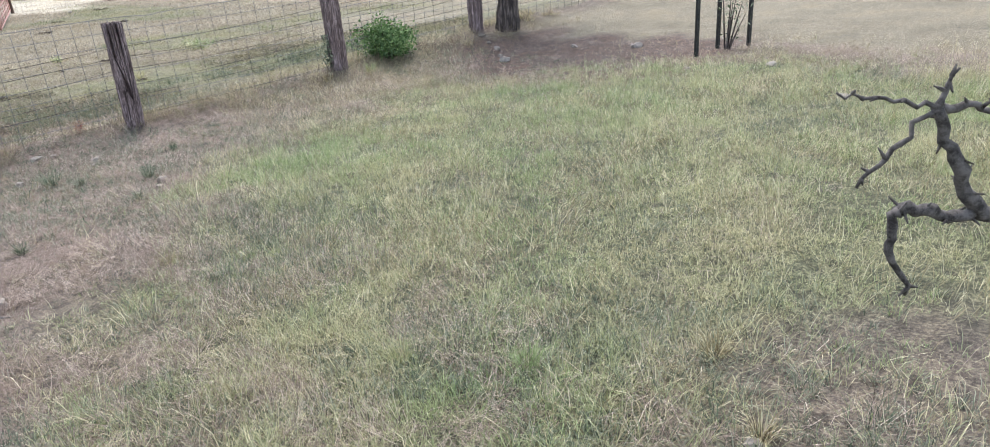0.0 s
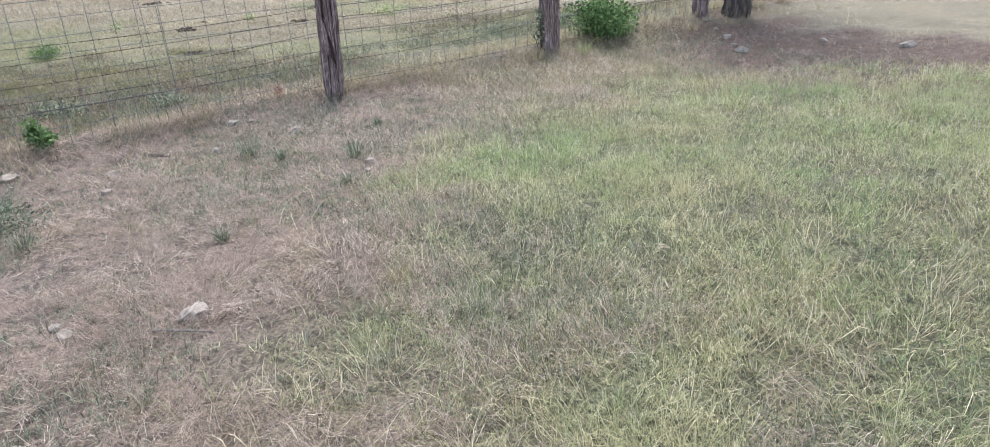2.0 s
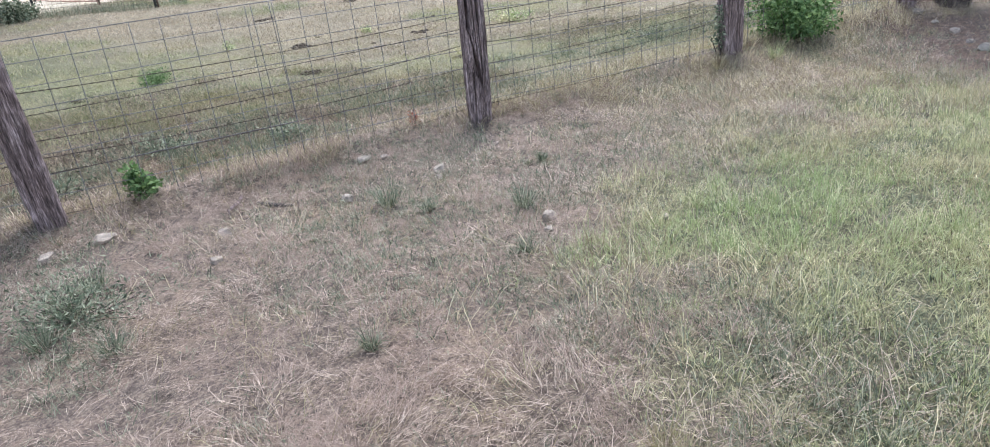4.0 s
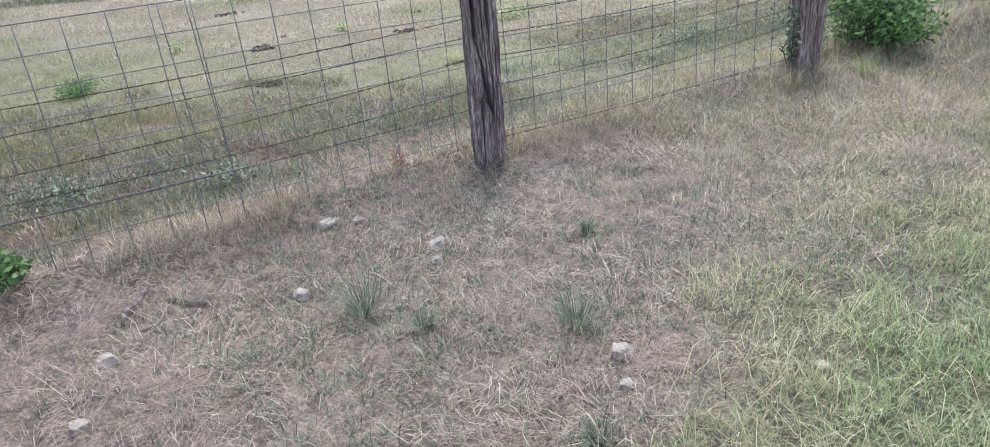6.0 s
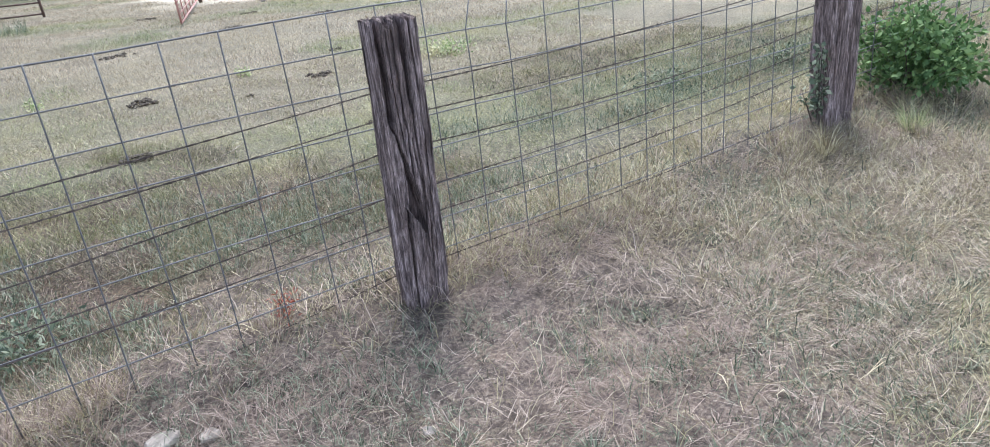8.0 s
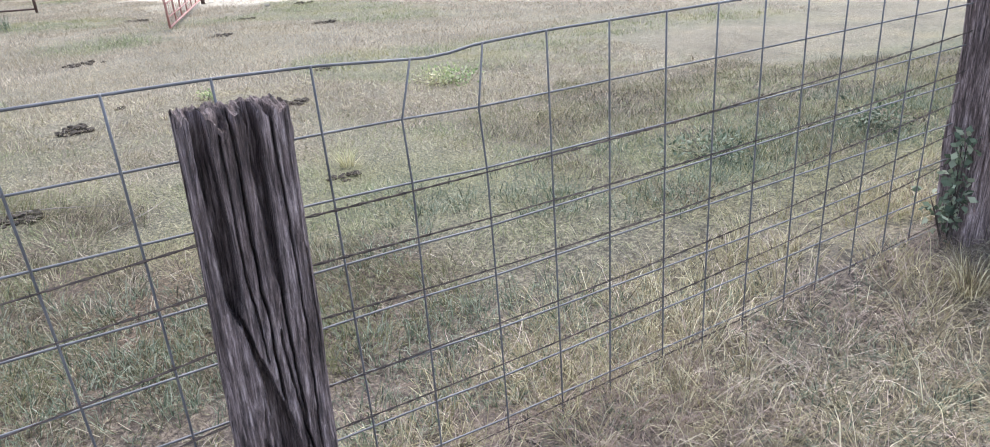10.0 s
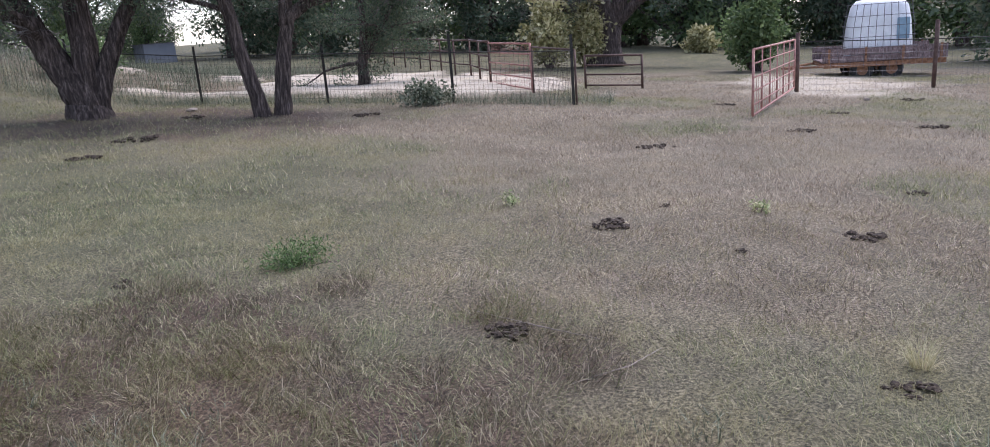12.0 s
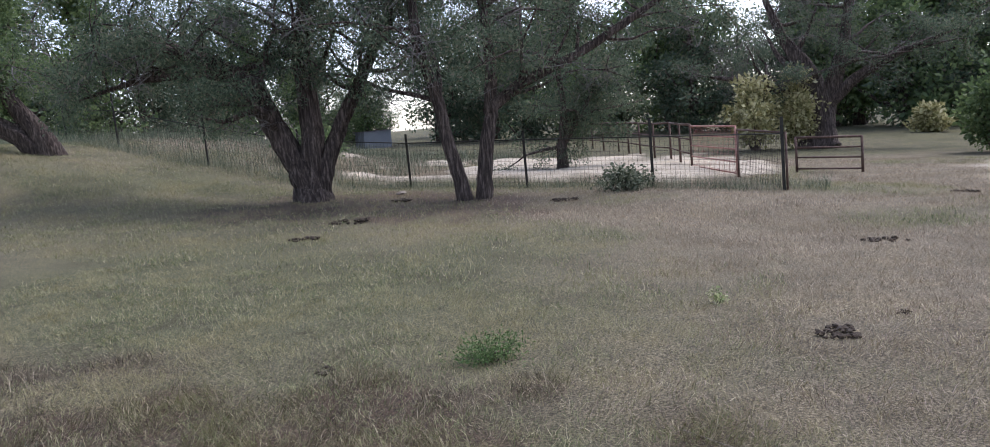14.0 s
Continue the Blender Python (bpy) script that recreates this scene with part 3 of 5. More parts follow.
def barbed_wire(height, seed):
    rng = random.Random(seed)
    base = new("barbed_wire")
    base.location = (FENCE_X + 0.014, 0, 0)
    tagged(base, "rusty two-strand barbed wire strung along the posts", "barbed wire", "barbed wire strands")
    posts_y = [-2.6, 0.34, 3.6, 6.45, 9.15, 12.4]
    sag = [rng.uniform(0.01, 0.06) for _ in posts_y]
    off = [rng.uniform(-0.04, 0.04) for _ in posts_y]

    def at(y):
        i = max(0, min(len(posts_y) - 2, int(np.searchsorted(posts_y, y)) - 1))
        u = (y - posts_y[i]) / (posts_y[i + 1] - posts_y[i])
        return height + off[i] * (1 - u) + off[i + 1] * u - sag[i] * 4 * u * (1 - u)

    ys = np.arange(-2.6, 12.4, 0.05)
    for s in (0, math.pi):
        bm = bmesh.new()
        tube(bm, [(0.0022 * math.cos(s + y * 60), y, at(y) + 0.0022 * math.sin(s + y * 60)) for y in ys], 0.0018, 4)
        part("strand", bm, RUSTY_WIRE, base)
    bm = bmesh.new()
    y = -2.5 + rng.uniform(0, 0.1)
    while y < 12.3:
        for q in range(2):
            a = rng.uniform(0, 3.14)
            d = Vector((math.cos(a), rng.uniform(-0.3, 0.3), math.sin(a))) * 0.011
            c = Vector((0, y + q * 0.006, at(y)))
            tube(bm, [c - d, c + d], [0.0005, 0.001], 3)
        y += 0.125 + rng.uniform(-0.01, 0.01)
    tagged(part("barbs", bm, RUSTY_WIRE, base), kind="stuff")


wire_panel_fence()
for i, h in enumerate((0.43, 0.28, 0.135, -0.005, -0.10, -0.37)):
    barbed_wire(h, i + 3)


def sleeper_post(x, y, top, width, depth, turn, lean, seed, label):
    """A weathered railway-sleeper post: a grooved column with a ragged top."""
    rng = random.Random(seed)
    base = new("fence_post")
    z0 = gz(x, y)
    tagged(base, label, "fence post", "wooden fence posts")
    height = top - z0
    sides, rings = 110, 46
    cracks = [(rng.uniform(0, 1), rng.uniform(0.005, 0.008), rng.uniform(0.008, 0.022), rng.uniform(0.0, 0.4), rng.uniform(0.5, 1.1)) for _ in range(7)]
    splits = [(rng.uniform(-0.05, 0.05), 0.004, 0.03) for _ in range(2)]

    def worn(qx, qy):
        """How far the weathered top lies below the full height at a point of the section."""
        u = qx / (depth / 2)
        h = -0.012 * smooth(-0.75, 1.0, u + 0.35 * noise.noise((qy * 22, 0.3, seed)))
        h += 0.011 * noise.noise((qx * 30, qy * 55, seed)) + 0.007 * noise.noise((qx * 70, qy * 110, seed + 5)) + 0.004 * noise.noise((qx * 160, qy * 200, seed + 9))
        for y0, half, deep in splits:
            d = abs(qy - y0 - 0.007 * noise.noise((qx * 25, y0 * 90, seed)))
            if d < half * 1.6:
                h -= deep * smooth(half * 1.6, half * 0.6, d)
        return float(h)

    verts, faces = [], []
    for j in range(rings + 1):
        v = j / rings
        for s in range(sides):
            a = s / sides
            t = a * 2 * math.pi
            c, sn = math.cos(t), math.sin(t)
            sq = 1.0 / (abs(c) ** 7 + abs(sn) ** 7) ** (1 / 7)
            px, py = c * sq * depth / 2, sn * sq * width / 2
            k = 1.0 + 0.05 * (noise.noise((c * 2, sn * 2, v * 4 + seed)))
            k += 0.014 * noise.noise((c * 9, sn * 9, v * 3 + seed)) + 0.022 * noise.noise((c * 22, sn * 22, v * 16 + seed)) + 0.014 * noise.noise((c * 50, sn * 50, v * 24 + seed))
            k -= 0.10 * smooth(0.18, 0.0, v) * (0.5 + noise.noise((c * 4, sn * 4, seed)))
            for pos, wd, dp, lo, hi in cracks:
                if lo < v < hi:
                    wob = pos + 0.018 * noise.noise((v * 5, pos * 40, seed)) + 0.006 * noise.noise((v * 17, pos * 40, seed))
                    d = abs((a - wob + 0.5) % 1 - 0.5)
                    if d < wd:
                        f = min(1, (v - lo) * 8, (hi - v) * 8)
                        k -= (1 - (d / wd) ** 6) * dp * 5 * f
            k = max(0.28, k)
            zz = v * height
            if v > 0.8:
                zz += worn(px * k, py * k) * ((v - 0.8) / 0.2) ** 2
            verts.append((px * k, py * k, zz - 0.05 * (j == 0)))
    for j in range(rings):
        for s in range(sides):
            a, b = j * sides + s, j * sides + (s + 1) % sides
            faces.append((a, b, b + sides, a + sides))
    # weathered end grain: rings stepping in over the sloping, cracked top
    last = rings * sides
    shares = (0.96, 0.91, 0.85, 0.78, 0.70, 0.61, 0.52, 0.43, 0.34, 0.25, 0.16, 0.07)
    for q, f in enumerate(shares):
        for s in range(sides):
            vx, vy, _ = verts[last + s]
            t = s / sides * 2 * math.pi
            q7 = 0.49 / (abs(math.cos(t)) ** 7 + abs(math.sin(t)) ** 7) ** (1 / 7)
            ex, ey = math.cos(t) * q7 * depth, math.sin(t) * q7 * width
            w = max(0.0, (f - 0.6) / 0.4)
            qx, qy = (vx * w + ex * (1 - w)) * f, (vy * w + ey * (1 - w)) * f
            verts.append((qx, qy, height + worn(qx, qy)))
        p0 = last if q == 0 else len(verts) - 2 * sides
        p1 = len(verts) - sides
        for s in range(sides):
            faces.append((p0 + s, p0 + (s + 1) % sides, p1 + (s + 1) % sides, p1 + s))
    faces.append(tuple(range(len(verts) - sides, len(verts))))
    ob = mesh_object("timber", verts, faces, [OLD_WOOD], base)
    # splinters standing off the face
    for _ in range(12):
        a = rng.uniform(0, 6.283)
        zc, ln = rng.uniform(0.25, 0.97) * height, rng.uniform(0.05, 0.22)
        r = 0.49 / (abs(math.cos(a)) ** 7 + abs(math.sin(a)) ** 7) ** (1 / 7)
        px, py = math.cos(a) * r * depth, math.sin(a) * r * width
        o = 1 + rng.uniform(0.0, 0.05)
        bm = bmesh.new()
        tube(bm, [(px * 0.97, py * 0.97, zc - ln), (px * o, py * o, zc - ln * 0.4), (px * 1.01 * o, py * 1.01 * o, min(zc, height - 0.02))], [0.008, 0.006, 0.002], 5, rough=0.3, rng=rng)
        part("splinter", bm, OLD_WOOD, base)
    base.matrix_world = pose(x, y, z0, lean[0], lean[1], turn)
    return base


# openings in the split post's face: depth, then (share of the height, place across, half width) from top to foot
OPENINGS = (
    (0.068, ((1.03, -0.066, 0.013), (0.9, -0.064, 0.015), (0.76, -0.057, 0.017), (0.68, -0.057, 0.015), (0.635, -0.053, 0.002))),
    (0.067, ((1.03, 0.031, 0.013), (0.9, 0.026, 0.013), (0.77, 0.029, 0.012), (0.69, 0.033, 0.005), (0.62, 0.033, 0.002), (0.3, 0.046, 0.0018), (0.12, 0.035, 0.0015))),
    (0.050, ((0.645, -0.048, 0.002), (0.58, -0.039, 0.005), (0.53, -0.026, 0.006), (0.50, -0.024, 0.008))),
    (0.067, ((0.54, -0.024, 0.003), (0.50, -0.019, 0.009), (0.45, -0.017, 0.022), (0.40, -0.014, 0.034), (0.36, -0.005, 0.028), (0.31, 0.015, 0.013), (0.27, 0.022, 0.003))),
    (0.055, ((0.40, -0.042, 0.010), (0.34, -0.044, 0.009), (0.29, -0.042, 0.006), (0.15, -0.048, 0.004), (0.0, -0.053, 0.006))),
    (0.045, ((1.03, -0.010, 0.0030), (0.7, -0.005, 0.0026), (0.45, 0.006, 0.0018))),
    (0.020, ((0.98, -0.034, 0.0012), (0.72, -0.030, 0.0020), (0.55, -0.014, 0.0014))),
    (0.018, ((1.0, 0.062, 0.0016), (0.6, 0.069, 0.0014), (0.2, 0.062, 0.0012))),
    (0.018, ((0.6, 0.018, 0.0022), (0.4, 0.037, 0.0020), (0.22, 0.026, 0.0016))),
)


def split_post(x, y, top, width, depth, turn, lean, seed, label):
    """The old sleeper, split along its face: open slots, a rotted hole, flaking layers and a fibrous top."""
    base = new("fence_post")
    z0 = gz(x, y)
    tagged(base, label, "fence post", "wooden fence posts")
    height = top - z0
    rings = 110
    hw, hd = width / 2, depth / 2
    rim = [("front", -1 + 2 * i / 170) for i in range(170)] + [("right", 1 - 2 * i / 44) for i in range(44)]
    rim += [("back", 1 - 2 * i / 170) for i in range(170)] + [("left", -1 + 2 * i / 44) for i in range(44)]
    n = len(rim)

    def opening(qy, v):
        deep = 0.0
        q = qy + 0.0032 * noise.noise((v * 24, qy * 30, seed)) + 0.0018 * noise.noise((v * 75, qy * 40, seed + 3))
        for far, keys in OPENINGS:
            if keys[-1][0] <= v <= keys[0][0]:
                vs = [k[0] for k in reversed(keys)]
                c, h = np.interp(v, vs, [k[1] for k in reversed(keys)]), np.interp(v, vs, [k[2] for k in reversed(keys)])
                deep = max(deep, far * float(smooth(h + 0.0014, h - 0.0008, abs(q - c))))
        return deep

    def relief(a, v):
        """Grain, ridges and flaked layers of a weathered face."""
        r = 0.0042 * noise.noise((a * 33, v * 3.2, seed)) + 0.0026 * noise.noise((a * 110, v * 6, seed + 1)) + 0.0014 * noise.noise((a * 290, v * 15, seed + 2))
        r -= 0.0045 * float(smooth(0.0, 0.12, noise.noise((a * 26, v * 7.5, seed + 7))))
        return r

    def worn(qx, qy):
        """How far the fibres of the top stand below the full height: strips of wood broken off unevenly."""
        h = 0.006 * noise.noise((qx * 70, qy * 80, seed + 5)) + 0.003 * noise.noise((qx * 15, qy * 240, seed + 4))
        h -= 0.016 * abs(noise.noise((1.7, qy * 75, seed + 6))) + 0.004 * float(smooth(0.8 * hw, hw, abs(qy)))
        w = (hd - qx) / depth
        edge = 0.38 + 0.5 * noise.noise((2.2, qy * 34, seed + 8))
        drop = 0.040 * max(0.1, 0.4 + 1.4 * noise.noise((0.4, qy * 40, seed + 9)))
        return h - drop * float(smooth(edge + 0.06, edge - 0.06, w)) - 0.006 * (1 - w)

    verts, faces = [], []
    for j in range(rings + 1):
        v = j / rings
        foot = 1.0 - 0.15 * float(smooth(0.13, 0.0, v)) * (0.7 + 0.6 * noise.noise((v * 20, 1.0, seed)))
        for side, u in rim:
            if side in ("front", "back"):
                qy = u * hw
                out = hd - 0.012 * abs(u) ** 9
                r = relief(qy + (0.4 if side == "back" else 0.0), v)
                qx = out + r - opening(qy, v) if side == "front" else -(out + r)
            else:
                qx = u * hd
                out = hw - 0.008 * abs(u) ** 9
                qy = (out + relief(qx + 0.7, v)) * (1 if side == "right" else -1)
            qx, qy = qx * foot, qy * foot
            zz = v * height + (worn(qx, qy) * ((v - 0.94) / 0.06) if v > 0.94 else 0.0)
            verts.append((qx, qy, zz - 0.06 * (j == 0)))
    for j in range(rings):
        for i in range(n):
            a, b = j * n + i, j * n + (i + 1) % n
            faces.append((a, b, b + n, a + n))
    sides = len(faces)
    last = rings * n
    steps = 22
    grid = []
    for i in range(170):
        f, k = verts[last + i], verts[last + 214 + (170 - i) % 170]
        line = [last + i]
        for q in range(1, steps):
            u = q / steps
            qx, qy = f[0] * (1 - u) + k[0] * u, f[1] * (1 - u) + k[1] * u
            line.append(len(verts))
            verts.append((qx, qy, height + worn(qx, qy)))
        grid.append(line + [last + 214 + (170 - i) % 170])
    for i in range(1, 169):
        for q in range(steps):
            faces.append((grid[i][q], grid[i + 1][q], grid[i + 1][q + 1], grid[i][q + 1]))
    ob = mesh_object("timber", verts, faces, [OLD_WOOD, END_GRAIN], base)
    ob.data.polygons.foreach_set("material_index", [0] * sides + [1] * (len(faces) - sides))
    # slivers standing off the face
    rng = random.Random(seed)
    for _ in range(16):
        py, zc, ln = rng.uniform(-0.85, 0.85) * hw, rng.uniform(0.2, 0.95) * height, rng.uniform(0.04, 0.16)
        px = hd - opening(py, zc / height)
        bm = bmesh.new()
        tube(bm, [(px - 0.004, py, zc - ln), (px + 0.002, py + 0.003, zc - ln * 0.4), (px + rng.uniform(0.001, 0.006), py + rng.uniform(-0.004, 0.006), zc)], [0.004, 0.0035, 0.001], 5, rough=0.3, rng=rng)
        part("splinter", bm, OLD_WOOD, base)
    base.matrix_world = pose(x, y, z0, lean[0], lean[1], turn)
    return base


split_post(-8.742, 3.596, 0.694, 0.200, 0.090, -3, (-2.9, -3.4), 7, "dark weathered split timber post, deeply cracked and rotted")
sleeper_post(-8.82, 6.45, 0.68, 0.21, 0.17, -12, (0, 0), 12, "grey weathered timber post with frayed split base")
sleeper_post(-8.84, 9.14, 0.66, 0.20, 0.17, 8, (0, 0), 19, "pale grey squared timber post beside a tree trunk")
sleeper_post(-8.82, 0.34, 0.72, 0.20, 0.17, 5, (2, 0), 23, "dark weathered timber post leaning over dry grass")
sleeper_post(-8.82, -2.6, 0.74, 0.20, 0.17, 5, (0, 0), 29, "dark weathered timber post in the fence line")


# ---------------------------------------------------------------- trees
JUNIPER = blade_material("juniper_foliage", [(0.0, (0.055, 0.088, 0.056)), (0.5, (0.112, 0.156, 0.10)), (0.85, (0.18, 0.215, 0.14)), (1.0, (0.25, 0.22, 0.16))], 0.8, 0.45)
OAK_LEAF = blade_material("oak_foliage", [(0.0, (0.065, 0.11, 0.045)), (0.5, (0.125, 0.185, 0.075)), (1.0, (0.22, 0.29, 0.125))], 0.6, 0.5)
YELLOW_LEAF = blade_material("yellowing_leaves", [(0.0, (0.20, 0.20, 0.08)), (0.5, (0.46, 0.43, 0.21)), (1.0, (0.74, 0.70, 0.46))], 0.7, 0.35)
GREY_TWIG = material("grey_dead_twigs", painted((0.11, 0.10, 0.097), (0.24, 0.22, 0.215), 20), 0.95)
DARK_TWIG = material("dark_dead_wood", painted((0.022, 0.017, 0.015), (0.13, 0.112, 0.105), 90), 0.95)


def tufts(rng, centres, per, spread, size, slim=0.35, droop=0.0):
    """Leaf sprays: small kite-shaped leaves round each centre, as arrays of quads."""
    c = np.repeat(np.asarray(centres, float), per, axis=0)
    n = len(c)
    d = rng.normal(0, 1, (n, 3))
    d /= np.linalg.norm(d, axis=1)[:, None]
    c = c + d * (spread * rng.random(n) ** 0.5)[:, None] * np.array([1, 1, 0.7])
    a = d + 0.6 * rng.normal(0, 1, (n, 3))
    a[:, 2] -= droop
    a /= np.linalg.norm(a, axis=1)[:, None]
    b = np.cross(a, rng.normal(0, 1, (n, 3)))
    b /= np.linalg.norm(b, axis=1)[:, None]
    ln = (size * rng.uniform(0.6, 1.4, n))[:, None]
    v = np.stack([c, c + a * ln * 0.55 + b * ln * slim * 0.5, c + a * ln, c + a * ln * 0.55 - b * ln * slim * 0.5], 1).reshape(-1, 3)
    f = (np.arange(n) * 4)[:, None] + np.array([[0, 1, 2, 3]])
    return v, f


def limb_path(rng, start, direction, length, steps, wander, lift):
    pts, p, d = [Vector(start)], Vector(start), Vector(direction).normalized()
    for _ in range(steps):
        d = (d + Vector((rng.gauss(0, wander), rng.gauss(0, wander), rng.gauss(0, wander) + lift))).normalized()
        p = p + d * (length / steps)
        pts.append(p.copy())
    return pts


def grow_tree(name, stems, seed, label, leaf, category="tree", limbs=7, limb_len=2.6, crown_from=0.45, twigs=5, per=60, spread=0.28, leaf_size=0.12, bark=None, slim=0.35, dead=0.0, droop=0.0, lift=0.05, fine_twigs=True, clear=0.0):
    """A tree of given stems (polylines with radii), limbs and twigs grown from them, and a crown of leaf sprays at the twigs."""
    rng = random.Random(seed)
    nrng = np.random.default_rng(seed)
    base = new(name)
    tagged(base, label, category)
    bark = bark or BARK
    centres = []
    twig_bm = bmesh.new()
    dead_bm = bmesh.new()
    for si, (pts, radii) in enumerate(stems):
        fine, fr = [], []
        for i in range(len(pts) - 1):
            for q in range(4):
                u = q / 4
                p = Vector(pts[i]).lerp(Vector(pts[i + 1]), u)
                fine.append(p + Vector((rng.gauss(0, 1), rng.gauss(0, 1), 0)) * 0.05 * radii[i])
                fr.append(radii[i] * (1 - u) + radii[i + 1] * u)
        fine.append(Vector(pts[-1]))
        fr.append(radii[-1])
        bm = bmesh.new()
        tube(bm, fine, fr, 34, rough=0.05, rng=rng, ridges=0.16)
        shade_smooth(part("trunk" if si == 0 else "stem", bm, bark, base))
        total = len(fine)
        for li in range(limbs):
            k = int(total * (crown_from + (1 - crown_from) * (li + rng.random()) / limbs))
            k = min(k, total - 1)
            a = rng.uniform(0, 6.283)
            d = Vector((math.cos(a), math.sin(a), rng.uniform(0.2 if clear else -0.05, 0.75)))
            ln = limb_len * rng.uniform(0.6, 1.15) * (1.1 - 0.5 * k / total)
            path = limb_path(rng, fine[k], d, ln, 6, 0.22, lift)
            r0 = fr[k] * rng.uniform(0.3, 0.5)
            bm = bmesh.new()
            tube(bm, path, [r0 * (1 - 0.85 * j / 6) + 0.004 for j in range(7)], 7, rough=0.08, rng=rng)
            shade_smooth(part("limb", bm, bark, base))
            for ti in range(twigs):
                j = rng.randint(1, 6)
                d2 = Vector((rng.gauss(0, 1), rng.gauss(0, 1), rng.gauss(0.0, 0.6)))
                tp = limb_path(rng, path[j], d2, ln * rng.uniform(0.25, 0.5), 4, 0.3, -0.02)
                is_dead = rng.random() < dead
                if fine_twigs or is_dead:
                    tube(dead_bm if is_dead else twig_bm, tp, [0.014, 0.011, 0.008, 0.006, 0.003], 4, cap=False)
                for q in (2, 3, 4) if not is_dead else ():
                    centres.append(tp[q] + Vector((rng.gauss(0, 0.1), rng.gauss(0, 0.1), rng.gauss(0, 0.1))))
                if is_dead:
                    for q in (1, 2, 3, 4):
                        for _ in range(3):
                            d3 = Vector((rng.gauss(0, 1), rng.gauss(0, 1), rng.gauss(-0.2, 0.6)))
                            tube(dead_bm, limb_path(rng, tp[q], d3, rng.uniform(0.25, 0.6), 3, 0.35, 0), [0.006, 0.005, 0.004, 0.002], 3, cap=False)
            if not dead or rng.random() > dead:
                centres.append(path[-1])
    if len(twig_bm.verts):
        tagged(part("twig_mass", twig_bm, bark, base), kind="stuff")
    else:
        twig_bm.free()
    if len(dead_bm.verts):
        tagged(part("dead_twig_mass", dead_bm, GREY_TWIG, base), kind="stuff")
    else:
        dead_bm.free()
    centres = [c for c in centres if c.z > clear]
    if centres:
        v, f = tufts(nrng, [tuple(c) for c in centres], per, spread, leaf_size, slim, droop)
        me = fast_mesh("crown", v, f)
        me.materials.append(leaf)
        ob = new("crown", me)
        ob.parent = base
        tagged(ob, kind="stuff")
    return base


def place(ob, x, y, turn=0.0, scale=1.0, sink=0.08):
    ob.matrix_world = pose(x, y, gz(x, y) - sink, 0, 0, turn) @ Matrix.Scale(scale, 4)
    return ob


# across: unit vector to the viewer's right where the two shade trees stand
AX, AY = -0.618, 0.786


def lat(a, h, d=0.0):
    return (AX * a - AY * d, AY * a + AX * d, h)


oak = grow_tree("juniper_tree", [
    ([lat(0.0, -0.4), lat(-0.02, 0.15), lat(-0.08, 0.5), lat(-0.30, 0.95), lat(-0.62, 1.75), lat(-0.98, 2.65), lat(-1.75, 3.15), lat(-2.9, 3.6)], [0.58, 0.37, 0.29, 0.235, 0.215, 0.19, 0.14, 0.06]),
    ([lat(0.04, 0.2), lat(0.08, 1.0, 0.05), lat(0.12, 2.0, 0.15), lat(0.1, 3.1, 0.2), lat(0.3, 4.4), lat(0.2, 6.0)], [0.30, 0.24, 0.21, 0.17, 0.12, 0.05]),
    ([lat(-1.0, 2.7), lat(-2.0, 2.95, 0.3), lat(-3.2, 2.9, 0.4), lat(-4.4, 2.6, 0.5)], [0.10, 0.08, 0.06, 0.02]),
    ([lat(0.08, 0.1), lat(0.36, 0.85), lat(0.78, 1.68), lat(1.25, 2.5, -0.1), lat(1.75, 3.4, -0.3), lat(2.3, 4.6, -0.3)], [0.24, 0.18, 0.155, 0.13, 0.10, 0.04]),
], 31, "large dark juniper with three rough stems shading the pasture", JUNIPER, limbs=13, limb_len=3.2, crown_from=0.50, twigs=7, per=80, spread=0.32, leaf_size=0.082, slim=0.3, clear=1.7, dead=0.25, droop=0.4)
place(oak, -22.1, -6.65)
twin = grow_tree("juniper_tree", [
    ([lat(-0.15, -0.4), lat(-0.27, 0.5), lat(-0.45, 1.3), lat(-0.55, 2.1), lat(-0.85, 3.2), lat(-0.9, 4.6), lat(-1.0, 6.0)], [0.20, 0.14, 0.125, 0.115, 0.10, 0.08, 0.04]),
    ([lat(0.15, -0.4), lat(0.25, 0.5), lat(0.36, 1.2), lat(0.55, 1.9), lat(1.1, 2.3, -0.2), lat(2.2, 2.75, -0.6), lat(3.2, 3.3, -0.9), lat(4.4, 4.0, -1.3)], [0.20, 0.15, 0.135, 0.12, 0.10, 0.085, 0.07, 0.03]),
    ([lat(0.5, 1.75), lat(0.65, 2.8, 0.2), lat(0.6, 4.2, 0.3), lat(0.9, 5.6, 0.2)], [0.12, 0.10, 0.08, 0.03]),
], 44, "dark juniper with two leaning trunks and bare grey twigs", JUNIPER, limbs=12, limb_len=3.0, crown_from=0.45, twigs=8, per=78, spread=0.30, leaf_size=0.08, slim=0.3, clear=2.0, dead=0.45, droop=0.3)
place(twin, -22.88, -3.22)
